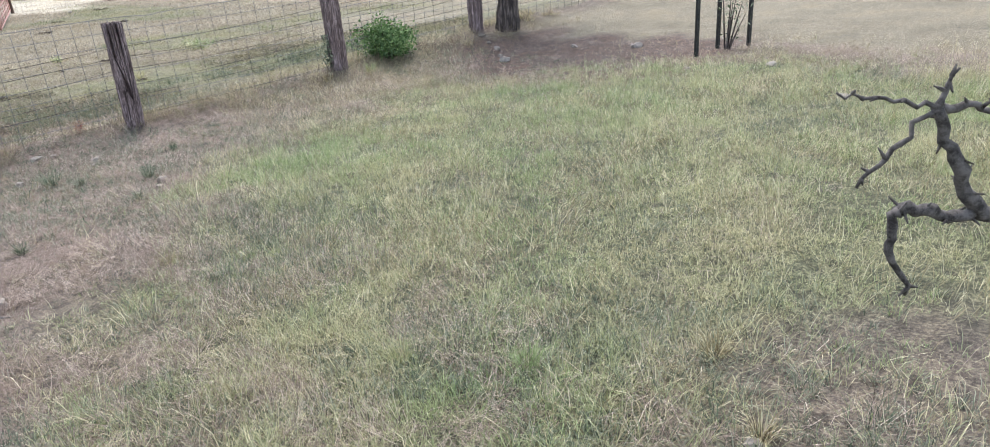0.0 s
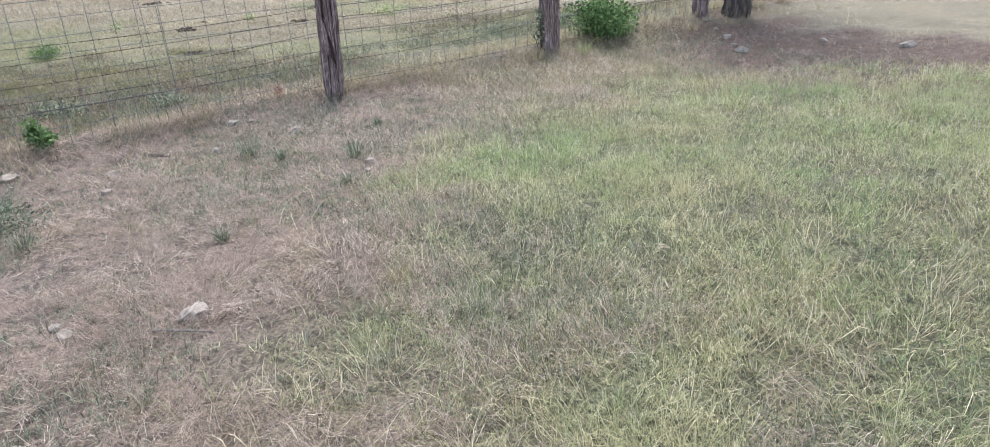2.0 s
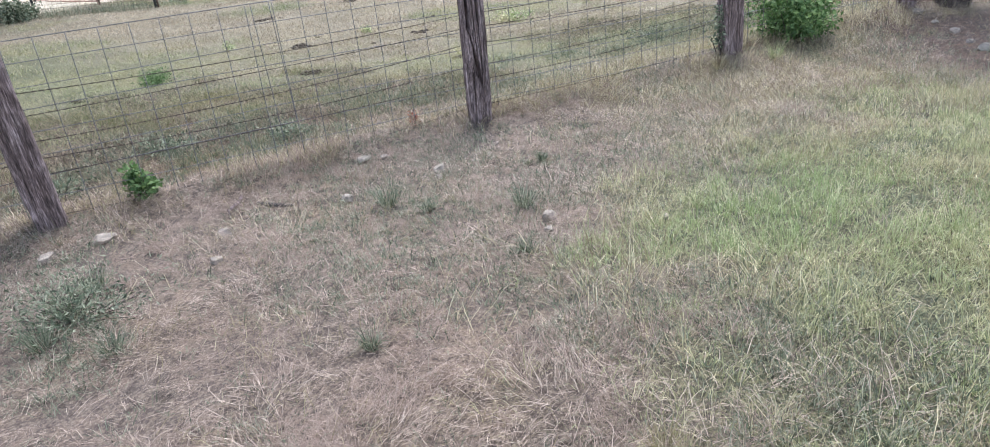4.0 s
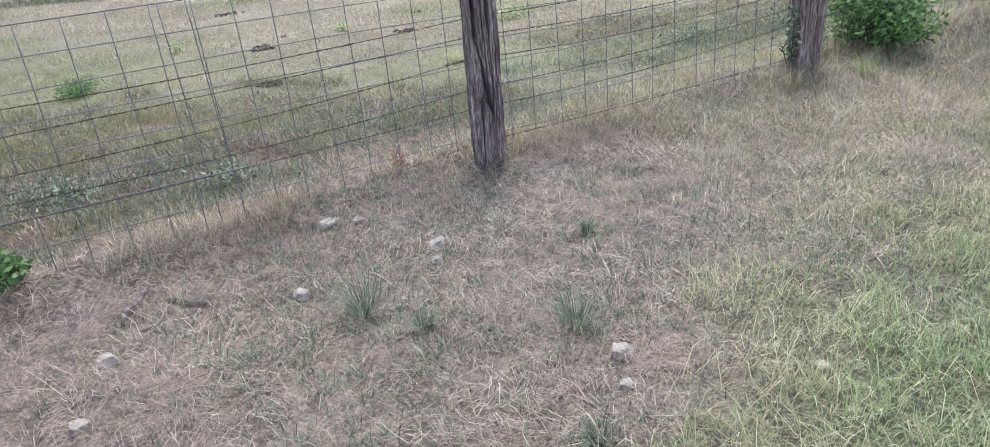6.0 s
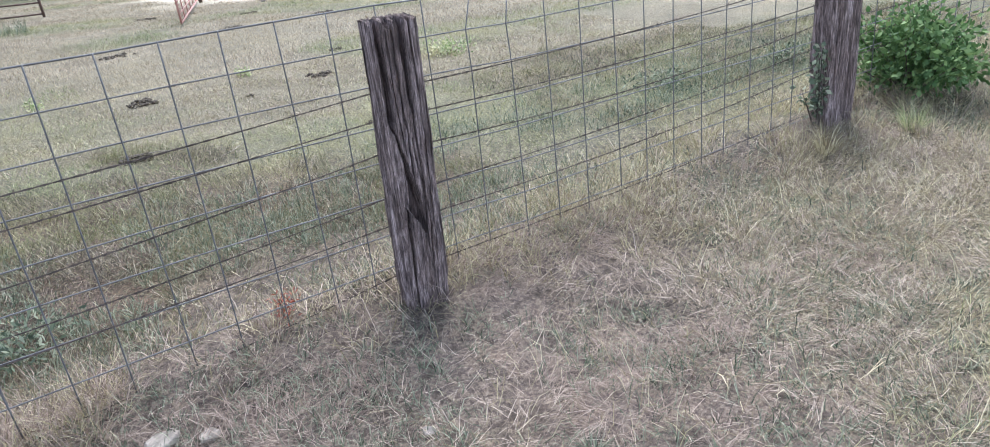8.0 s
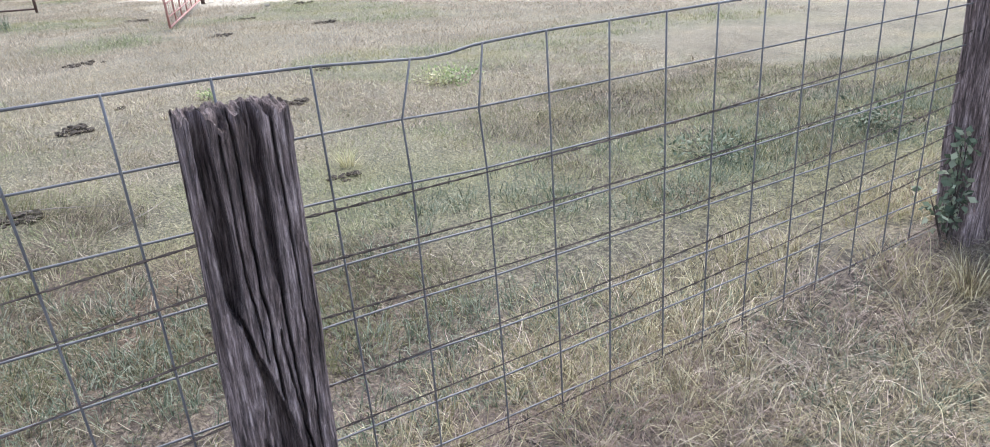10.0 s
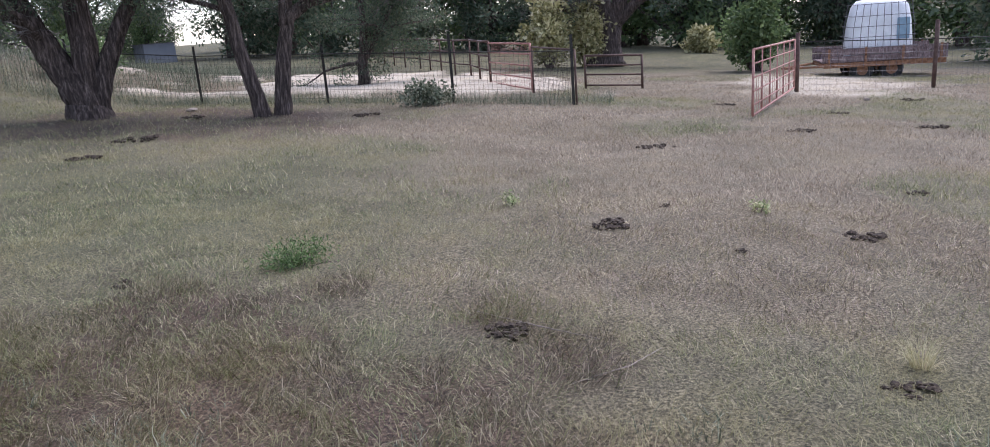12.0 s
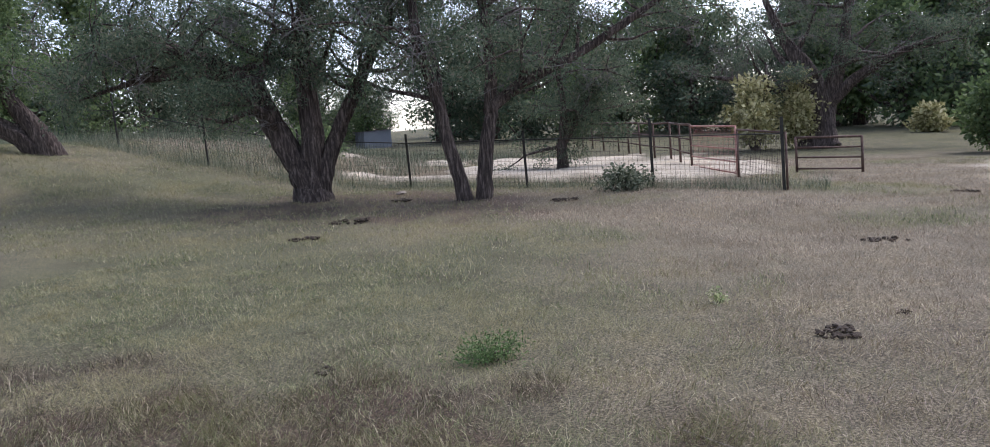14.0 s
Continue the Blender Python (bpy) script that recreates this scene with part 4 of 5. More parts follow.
lean_tree = grow_tree("juniper_tree", [
    ([lat(0.5, -0.4), lat(0.15, 0.5), lat(-0.35, 1.3), lat(-0.8, 2.1), lat(-1.0, 3.2), lat(-1.2, 4.8)], [0.34, 0.27, 0.21, 0.18, 0.13, 0.06]),
    ([lat(0.4, -0.4), lat(-0.4, 0.6), lat(-1.4, 1.2), lat(-2.3, 1.9), lat(-3.0, 3.0)], [0.32, 0.26, 0.22, 0.18, 0.08]),
], 52, "leaning juniper with pale shredding bark on the rise", OAK_LEAF, limbs=9, limb_len=2.8, crown_from=0.45, twigs=7, per=80, spread=0.4, leaf_size=0.085, slim=0.5)
place(lean_tree, -22.7, -16.0)
mid_tree = grow_tree("juniper_tree", [
    ([(0, 0, -0.05), (0.03, 0, 0.6), (0, 0.08, 1.1), (0.1, 0.2, 2.0), (0.1, 0.1, 3.4), (0, 0, 5.0)], [0.2, 0.15, 0.13, 0.10, 0.07, 0.03]),
    ([(0, 0.05, 0.8), (0.1, 0.6, 1.5), (0.1, 1.1, 2.3), (0, 1.5, 3.4)], [0.09, 0.07, 0.05, 0.02]),
], 61, "small juniper with low dense crown in the pen", JUNIPER, limbs=10, limb_len=2.2, crown_from=0.3, twigs=7, per=75, spread=0.36, leaf_size=0.09, slim=0.3, droop=0.4)
place(mid_tree, -31.2, -4.2)
big_tree = grow_tree("spreading_tree", [
    ([(0, 0, -0.05), (0, 0, 0.8), (0, 0.02, 1.9), (0, -0.3, 3.0), (0, -1.2, 4.4), (0, -1.9, 6.2)], [0.78, 0.60, 0.50, 0.34, 0.2, 0.08]),
    ([(0, 0.1, 1.2), (0, 0.5, 2.4), (0.2, 0.9, 3.8), (0.2, 1.3, 6.5)], [0.36, 0.3, 0.22, 0.08]),
    ([(0, 0.2, 1.6), (0.2, 1.3, 2.6), (0.3, 2.8, 3.4), (0.4, 4.4, 3.9)], [0.24, 0.18, 0.12, 0.04]),
    ([(0, -0.1, 1.5), (0.2, -1.2, 2.4), (0.3, -2.6, 2.9), (0.4, -4.0, 3.2)], [0.24, 0.18, 0.12, 0.04]),
], 73, "broad old juniper with thick trunk and many bare grey branches", JUNIPER, limbs=10, limb_len=3.2, crown_from=0.4, twigs=7, per=70, spread=0.36, leaf_size=0.10, slim=0.3, dead=0.6, droop=0.2)
place(big_tree, -40.9, 2.85)

# dense wood behind
wood_a = grow_tree("woodland_tree", [([(0, 0, -0.1), (0.1, 0, 2.0), (0, 0.2, 4.5), (0.2, 0, 8.0)], [0.3, 0.24, 0.16, 0.05])], 81, "dark evergreen woodland tree at the pasture edge", JUNIPER, limbs=24, limb_len=3.2, crown_from=0.06, twigs=6, per=24, spread=0.75, leaf_size=0.25, slim=0.4, droop=0.3, fine_twigs=False)
wood_b = grow_tree("woodland_tree", [([(0, 0, -0.1), (0.2, 0.1, 2.0), (0.1, -0.2, 5.0), (0, 0.1, 9.0)], [0.32, 0.26, 0.18, 0.05])], 82, "green broadleaf woodland tree at the pasture edge", OAK_LEAF, limbs=24, limb_len=3.6, crown_from=0.08, twigs=6, per=24, spread=0.85, leaf_size=0.24, slim=0.7, fine_twigs=False)
for ob in (wood_a, wood_b):
    ob["group"] = "woodland"


def woodland():
    rng = random.Random(9)
    spots = []
    # an arc beyond the pens and along the far side of the pasture
    for i in range(24):
        u = i / 23
        spots.append((-50 - 10 * math.sin(u * 3.14) + rng.uniform(-2, 2), -34 + u * 72 + rng.uniform(-1, 1)))
    for i in range(9):
        u = i / 8
        spots.append((-62 + rng.uniform(-4, 4), -50 + u * 110 + rng.uniform(-2, 2)))
    for i in range(10):
        u = i / 9
        spots.append((-41 + 14 * u + rng.uniform(-1, 1), 20.5 + 10 * u + rng.uniform(-1.5, 1.5)))
    for i in range(9):
        u = i / 8
        spots.append((-45 + 26 * u + rng.uniform(-1, 1), -27 - 6 * u + rng.uniform(-2, 2)))
    for i in range(9):
        spots.append((-78 + rng.uniform(-3, 3), -50 + i * 10.5 + rng.uniform(-2, 2)))
    first = {0: True, 1: True}
    for i, (x, y) in enumerate(spots):
        if x > -44 and -22 < y < 2.5:
            continue
        way = math.degrees(math.atan2(y - 3.7, x + 8.95)) % 360
        if not 148 < way < 252:
            continue
        # a gap towards the open sky behind the tallest stems
        if 212 < way < 225:
            s = 0.52
        else:
            s = rng.uniform(0.8, 1.3)
        k = 0 if rng.random() < 0.5 else 1
        ob = (wood_a, wood_b)[k]
        m = pose(x, y, gz(x, y) - 0.1, 0, 0, rng.uniform(0, 360))
        if first[k]:
            ob.matrix_world = m
            first[k] = False
        else:
            c = copy_thing(ob, m)
            c.scale = (s, s, s * rng.uniform(0.9, 1.1))


woodland()


def leafy_bush(name, x, y, w, h, seed, mat, label, leaf=0.07, stems=14, per=60, category="bush", slim=0.6):
    rng = random.Random(seed)
    base = new(name)
    tagged(base, label, category)
    bm = bmesh.new()
    centres = []
    for _ in range(stems):
        a, r = rng.uniform(0, 6.283), rng.uniform(0.05, 0.5) * w
        top = Vector((math.cos(a) * r, math.sin(a) * r, h * rng.uniform(0.55, 1.0) * (1 - 0.5 * (2 * r / w) ** 2)))
        path = [Vector((top.x * 0.15, top.y * 0.15, -0.02)), Vector((top.x * 0.6, top.y * 0.6, top.z * 0.55)), top]
        tube(bm, path, [0.01 * h + 0.0012, 0.006 * h + 0.001, 0.001], 5)
        for q in range(6):
            u = 0.25 + 0.75 * rng.random()
            c = path[0].lerp(path[1], u * 2) if u < 0.5 else path[1].lerp(path[2], u * 2 - 1)
            centres.append(tuple(c))
        centres.append(tuple(top))
    tagged(part("stem_cluster", bm, BARK, base), kind="stuff")
    v, f = tufts(np.random.default_rng(seed), centres, per, 0.2 * w, leaf, slim)
    me = fast_mesh("leaves", v, f)
    me.materials.append(mat)
    ob = new("leaves", me)
    ob.parent = base
    tagged(ob, kind="stuff")
    base.location = (x, y, gz(x, y))
    return base


leafy_bush("bush", -8.80, 7.25, 0.82, 0.58, 5, WEED_GREEN, "leafy bright green bush beside a timber post", 0.042, 34, 20)
leafy_bush("vine", -8.80, 6.30, 0.22, 0.48, 88, GRASS_GREY, "thin leafy vine climbing a weathered timber post", 0.035, 7, 5, "vine")
leafy_bush("bush", -24.3, -0.45, 1.2, 0.5, 6, GRASS_GREY, "low grey-green weed bush at the wire fence", 0.07, 20, 14)
for i, (x, y, w, h) in enumerate(((-39.6, 0.6, 2.2, 2.9), (-40.6, 2.2, 1.9, 3.4))):
    leafy_bush("vine_bush", x, y, w, h, 60 + i, YELLOW_LEAF, "tall bush hung with pale yellowing leaves", 0.17, 26, 30)["group"] = "yellowing bushes"
leafy_bush("bush", -52, 7.6, 1.8, 1.3, 70, YELLOW_LEAF, "rounded pale bush at the edge of the wood", 0.2, 20, 26)
leafy_bush("bush", -36.5, 8.0, 2.0, 3.0, 71, OAK_LEAF, "pale green bush beside the parked trailer", 0.16, 24, 30)
leafy_bush("bush", -28.5, -11.6, 2.0, 1.2, 72, OAK_LEAF, "low green brush beyond the wire fence", 0.12, 22, 26)
leafy_bush("weed", -8.9, 0.92, 0.26, 0.24, 73, WEED_GREEN, "small leafy green weed by the fence foot", 0.04, 9, 10, "weed")
leafy_bush("weed", -13.35, 1.5, 0.6, 0.15, 74, WEED_GREEN, "spreading green weed tuft in dry pasture", 0.03, 30, 9, "weed", 0.25)
leafy_bush("weed", -15.1, 4.8, 0.2, 0.13, 76, GRASS_GREEN, "small pale green weed in the pasture", 0.03, 5, 4, "weed")
leafy_bush("weed", -15.2, 2.7, 0.25, 0.13, 77, GRASS_GREEN, "small pale green weed in the pasture", 0.03, 5, 4, "weed")
leafy_bush("weed", -14.3, 7.0, 0.8, 0.12, 78, GRASS_GREEN, "low patch of bright green weeds", 0.035, 14, 6, "weed")

leafy_bush("weed_mat", -7.25, 0.45, 0.95, 0.17, 81, GRASS_GREY, "spreading grey-green weed mat near the fence", 0.03, 40, 9, "weed", 0.25)
RED_LEAF = blade_material("red_dry_leaf", [(0.0, (0.16, 0.04, 0.025)), (1.0, (0.42, 0.14, 0.09))], 0.8, 0.3)
leafy_bush("dry_weed", -8.98, 3.08, 0.2, 0.12, 80, RED_LEAF, "small reddish dry weed at the fence foot", 0.022, 6, 3, "weed", 0.3)
for i, (x, y) in enumerate(((-9.6, 2.2), (-10.1, 1.2), (-9.5, 0.4), (-10.3, 6.6), (-10.0, 7.6))):
    leafy_bush("weed", x, y, 0.6, 0.12, 140 + i, GRASS_GREY, "grey-green weed just beyond the wire", 0.035, 12, 6, "weed", 0.35)["group"] = "weeds beyond the wire"

tree_by_post = grow_tree("fence_tree", [([(0, 0, -0.1), (0.03, 0.05, 0.5), (-0.05, 0.12, 1.4), (-0.15, 0.2, 2.6), (-0.2, 0.3, 4.2)], [0.21, 0.15, 0.13, 0.11, 0.05])], 91, "dark mottled tree trunk standing behind the fence post", OAK_LEAF,
                         limbs=8, limb_len=2.2, crown_from=0.55, twigs=5, per=40, spread=0.3, leaf_size=0.12)
place(tree_by_post, -8.64, 9.62)


# ---------------------------------------------------------------- far wire fence on steel posts
def t_post(x, y, height, label="dark steel T post holding the wire fence"):
    base = new("steel_post")
    tagged(base, label, "fence post", "steel fence posts")
    bm = bmesh.new()
    box(bm, -0.006, 0.006, -0.030, 0.030, -0.1, height, 0.002)
    box(bm, -0.040, -0.0065, -0.006, 0.006, -0.1, height, 0.002)
    part("post", bm, T_POST, base)
    bm = bmesh.new()
    k = 0.15
    while k < height - 0.03:
        box(bm, 0.0062, 0.016, -0.011, 0.011, k, k + 0.02)
        k += 0.06
    tagged(part("stud_row", bm, T_POST, base), kind="stuff")
    base.matrix_world = pose(x, y, gz(x, y), 0, 0, random.Random(x * y).uniform(-8, 8))
    return base


FAR_POSTS = [(-26.2, -19.6, 1.7), (-25.5, -16.4, 1.6), (-25.2, -12.6, 1.45), (-25.1, -9.3, 1.4), (-25.3, -6.15, 1.32), (-25.1, -2.95, 1.3), (-25.1, -0.05, 1.5), (-24.6, 2.6, 1.42)]
for x, y, h in FAR_POSTS:
    t_post(x, y, h)


def mesh_fence(name, posts, height, label, step=0.1, row=0.1, r=0.0028, mat=None, rail=True, clear=0.02):
    """Woven wire between posts, following the ground, with a top rail."""
    base = new(name)
    tagged(base, label, "fence")
    mat = mat or RUSTY_WIRE
    rows = int(round(height / row))
    bm = bmesh.new()
    tops = []
    for (x0, y0), (x1, y1) in zip(posts, posts[1:]):
        ln = math.hypot(x1 - x0, y1 - y0)
        n = max(2, int(ln / step))
        z0, z1 = gz(x0, y0), gz(x1, y1)
        for k in range(n):
            u = k / n
            x, y, z = x0 + (x1 - x0) * u, y0 + (y1 - y0) * u, z0 + (z1 - z0) * u + clear
            tube(bm, [(x, y, z), (x, y, z + height)], r, 3, cap=False)
        for k in range(rows + 1):
            h = clear + height * k / rows
            tube(bm, [(x0, y0, z0 + h), (x1, y1, z1 + h)], r, 3, cap=False)
        tops += [(x0, y0, z0 + height + clear), (x1, y1, z1 + height + clear)]
    tagged(part("woven_wire", bm, mat, base), kind="stuff")
    if rail:
        bm = bmesh.new()
        tube(bm, tops[0::2] + tops[-1:], 0.013, 6)
        shade_smooth(part("top_rail", bm, T_POST, base))
    return base


mesh_fence("wire_fence", [(x + 0.03, y) for x, y, h in FAR_POSTS], 1.08, "sagging woven wire fence on dark steel posts")


# ---------------------------------------------------------------- pipe fences and gates
def pipe_run(name, posts, height, rails, label, mat, radius=0.03, category="fence", group="", base_gap=0.0):
    base = new(name)
    tagged(base, label, category, group)
    for x, y in posts:
        bm = bmesh.new()
        tube(bm, [(x, y, gz(x, y) + base_gap - (0.1 if not base_gap else 0)), (x, y, gz(x, y) + height)], radius, 8)
        shade_smooth(part("post", bm, mat, base))
    for f in rails:
        for (x0, y0), (x1, y1) in zip(posts, posts[1:]):
            bm = bmesh.new()
            tube(bm, [(x0, y0, gz(x0, y0) + height * f), (x1, y1, gz(x1, y1) + height * f)], radius * (0.9 if f > 0.95 else 0.7), 8)
            shade_smooth(part("rail", bm, mat, base))
    return base


pipe_run("pipe_gate", [(-29.1, 2.60), (-28.95, 4.06)], 0.86, (0.985, 0.7, 0.42, 0.10), "small brown pipe gate standing open in the gap", BROWN_PIPE, 0.032, "gate")
pipe_run("pipe_fence", [(-24.62, 2.66), (-27.4, 1.43)], 1.12, (0.99,), "brown steel pipe fence closing the pen", BROWN_PIPE, 0.024)
mesh_fence("wire_fence", [(-24.7, 2.6), (-27.4, 1.43)], 1.0, "woven wire infill under the pipe rail", rail=False)
pipe_run("pipe_fence", [(-30.6, -0.2), (-32.4, -0.85), (-34.2, -1.5), (-36.0, -2.45), (-37.8, -3.4), (-39.4, -4.25), (-41.0, -5.1), (-42.8, -6.3), (-44.4, -7.3), (-46.0, -8.3)], 1.25, (0.99, 0.66, 0.34), "long brown pipe fence with three rails behind the pen", BROWN_PIPE, 0.035)
red_pen = pipe_run("pen_gate", [(-27.4, 1.40), (-30.6, -0.2)], 1.2, (0.99, 0.78, 0.55, 0.30, 0.08), "faded red pipe gate closing the sandy pen", RED_PAINT, 0.026, "gate")
mesh_fence("gate_mesh", [(-27.4, 1.46), (-30.6, -0.14)], 1.1, "faded red wire mesh on the pen gate", mat=RED_PAINT, rail=False)


def red_gate(name, a, b, za, zb, height, uprights, label):
    """A steel stock gate between two points, with rails, uprights and a braced lower half."""
    base = new(name)
    tagged(base, label, "gate", "red stock gates")
    a, b = Vector((*a, za)), Vector((*b, zb))

    def at(u, f):
        return a.lerp(b, u) + Vector((0, 0, height * f))

    for f in (1.0, 0.80, 0.60, 0.40, 0.20, 0.05):
        bm = bmesh.new()
        tube(bm, [at(0, f), at(1, f)], 0.020 if f in (1.0, 0.05) else 0.012, 8)
        shade_smooth(part("rail", bm, RED_PAINT, base))
    for k in range(uprights + 1):
        u = k / uprights
        bm = bmesh.new()
        tube(bm, [at(u, 0.05), at(u, 1.0)], 0.022 if k in (0, uprights) else 0.012, 8)
        shade_smooth(part("upright", bm, RED_PAINT, base))
    bm = bmesh.new()
    for k in range(uprights * 4):
        u = (k + 0.5) / (uprights * 4)
        tube(bm, [at(u, 0.05), at(u, 0.6)], 0.0035, 4, cap=False)
    tagged(part("lower_grille", bm, RED_PAINT, base), kind="stuff")
    bm = bmesh.new()
    tube(bm, [at(1.0, 0.2), at(1.0, 0.2) + (b - a).normalized() * 0.12], 0.02, 8)
    part("hinge", bm, BROWN_PIPE, base)
    return base


red_gate("stock_gate", (-21.9, 5.75), (-27.3, 7.45), gz(-21.9, 5.75) + 0.01, gz(-27.3, 7.45) + 0.06, 1.13, 6, "faded red steel stock gate swung open over dry grass")
red_gate("stock_gate", (-30.5, 15.0), (-33.6, 20.9), gz(-30.5, 15.0) + 0.25, gz(-33.6, 20.9) + 0.4, 1.1, 5, "red steel stock gate closing the pasture end")


def wooden_line_post(x, y, h):
    base = new("pipe_post")
    tagged(base, "dark round steel corner post", "fence post", "corner posts")
    bm = bmesh.new()
    tube(bm, [(0, 0, -0.1), (0, 0, h * 0.5), (0, 0, h)], 0.05, 10)
    shade_smooth(part("post", bm, BROWN_PIPE, base))
    bm = bmesh.new()
    tube(bm, [(0, 0, h), (0, 0, h + 0.02)], [0.056, 0.045], 10)
    part("cap", bm, BROWN_PIPE, base)
    base.location = (x, y, gz(x, y))


for x, y, h in ((-27.5, 7.55, 1.32), (-28.4, 10.8, 1.55), (-30.4, 14.8, 1.25)):
    wooden_line_post(x, y, h)
mesh_fence("wire_fence", [(-27.5, 7.55), (-28.4, 10.8), (-30.4, 14.8)], 1.12, "wire panel fence in front of the trailer", 0.16, 0.14, 0.003, WIRE)


# ---------------------------------------------------------------- trailer with a white tank
PLANK = material("grey_planks", mat_old_wood, 0.9)
TYRE = material("tyre_rubber", painted((0.012, 0.012, 0.012), (0.035, 0.033, 0.03)), 0.85)
WHITE_PLASTIC = material("white_plastic_tank", painted((0.70, 0.72, 0.74), (0.84, 0.86, 0.88), 3), 0.4)
BLUE_LABEL = material("pale_blue_label", painted((0.20, 0.32, 0.42), (0.28, 0.42, 0.52), 6), 0.5)


def trailer():
    base = new("flatbed_trailer")
    tagged(base, "rusty flatbed trailer with grey plank sides", "trailer")
    bm = bmesh.new()
    for x in (-0.85, 0.85):
        box(bm, x - 0.04, x + 0.04, -1.65, 1.65, 0.40, 0.54, 0.006)
    for y in (-1.6, -0.8, 0.0, 0.8, 1.6):
        box(bm, -0.81, 0.81, y - 0.03, y + 0.03, 0.42, 0.52)
    part("chassis", bm, RUST, base, "rusty steel chassis")
    for k in range(9):
        bm = bmesh.new()
        box(bm, -0.84 + k * 0.187, -0.84 + k * 0.187 + 0.18, -1.65, 1.65, 0.545, 0.58, 0.004)
        part("deck_board", bm, PLANK, base)
    for x in (-0.89, 0.89):
        for j in range(2):
            bm = bmesh.new()
            box(bm, x - 0.02, x + 0.02, -1.68, 1.68, 0.56 + j * 0.20, 0.745 + j * 0.20, 0.006)
            part("side_board", bm, PLANK, base)
        for y in (-1.5, -0.5, 0.5, 1.5):
            bm = bmesh.new()
            box(bm, x - 0.045 if x < 0 else x + 0.022, x - 0.022 if x < 0 else x + 0.045, y - 0.03, y + 0.03, 0.45, 0.97, 0.004)
            part("stake", bm, RUST, base)
    for x in (-0.7, 0.7):
        for y in (-0.55, 0.25):
            bm = bmesh.new()
            prof = [(0.16, 0.10), (0.25, 0.105), (0.31, 0.09), (0.33, 0.05), (0.33, -0.05), (0.31, -0.09), (0.25, -0.105), (0.16, -0.10)]
            rings = []
            for s in range(24):
                a = 2 * math.pi * s / 24
                rings.append([bm.verts.new((w, r * math.cos(a), r * math.sin(a))) for r, w in prof])
            for s in range(24):
                for q in range(len(prof)):
                    p, n = rings[s], rings[(s + 1) % 24]
                    bm.faces.new((p[q], p[(q + 1) % len(prof)], n[(q + 1) % len(prof)], n[q]))
            wheel = part("tyre", bm, TYRE, base)
            wheel.location = (x, y, 0.30)
            bm = bmesh.new()
            tube(bm, [(-0.07, 0, 0), (0.0, 0, 0), (0.07, 0, 0)], [0.165, 0.10, 0.165], 16)
            part("rim", bm, RUST, wheel)
    bm = bmesh.new()
    for x in (-0.8, 0.8):
        tube(bm, [(x, -1.6, 0.46), (0, -2.7, 0.40)], 0.04, 6)
    part("drawbar", bm, RUST, base)
    base.matrix_world = pose(-33.9, 11.1, gz(-33.9, 11.1) - 0.06, 0, 0, -3)
    return base


def tank():
    """A white plastic tank in a wire cage, narrowing to the top."""
    base = new("water_tank")
    tagged(base, "white plastic water tank in a wire cage on a trailer", "tank")
    bm = bmesh.new()
    rings = []
    for z, w in ((0.0, 0.84), (0.04, 0.90), (0.5, 0.88), (1.1, 0.82), (1.5, 0.74), (1.68, 0.60), (1.72, 0.30)):
        ring = []
        for s in range(32):
            a = 2 * math.pi * s / 32
            c, sn = math.cos(a), math.sin(a)
            k = 1 / (abs(c) ** 5 + abs(sn) ** 5) ** 0.2
            ring.append(bm.verts.new((c * k * w * 0.72, sn * k * w, z)))
        rings.append(ring)
    for a, b in zip(rings, rings[1:]):
        for s in range(32):
            bm.faces.new((a[s], a[(s + 1) % 32], b[(s + 1) % 32], b[s]))
    bm.faces.new(rings[-1])
    shade_smooth(part("body", bm, WHITE_PLASTIC, base))
    bm = bmesh.new()
    box(bm, 0.652, 0.66, 0.36, 0.70, 0.55, 1.15, 0.002)
    part("label_plate", bm, BLUE_LABEL, base, "pale blue rectangular panel")
    bm = bmesh.new()
    tube(bm, [(0, 0, 1.71), (0, 0, 1.80)], 0.16, 16)
    part("lid", bm, WHITE_PLASTIC, base)
    bm = bmesh.new()
    for k in range(9):
        y = -0.84 + k * 0.21
        tube(bm, [(0.69, y, 0), (0.69, y * 0.97, 0.9), (0.66, y * 0.86, 1.6)], 0.009, 6)
        tube(bm, [(-0.69, y, 0), (-0.69, y * 0.97, 0.9), (-0.66, y * 0.86, 1.6)], 0.009, 6)
    for z, w in ((0.05, 0.92), (0.35, 0.915), (0.65, 0.90), (0.95, 0.87), (1.25, 0.83), (1.58, 0.75)):
        tube(bm, [(0.70, -w, z), (0.70, w, z), (-0.70, w, z), (-0.70, -w, z), (0.70, -w, z)], 0.009, 6)
    part("cage", bm, WIRE, base, "galvanised wire cage")
    base.matrix_world = pose(-33.9, 11.1, gz(-33.9, 11.1) - 0.06 + 0.585, 0, 0, -3)
    return base


trailer()
tank()


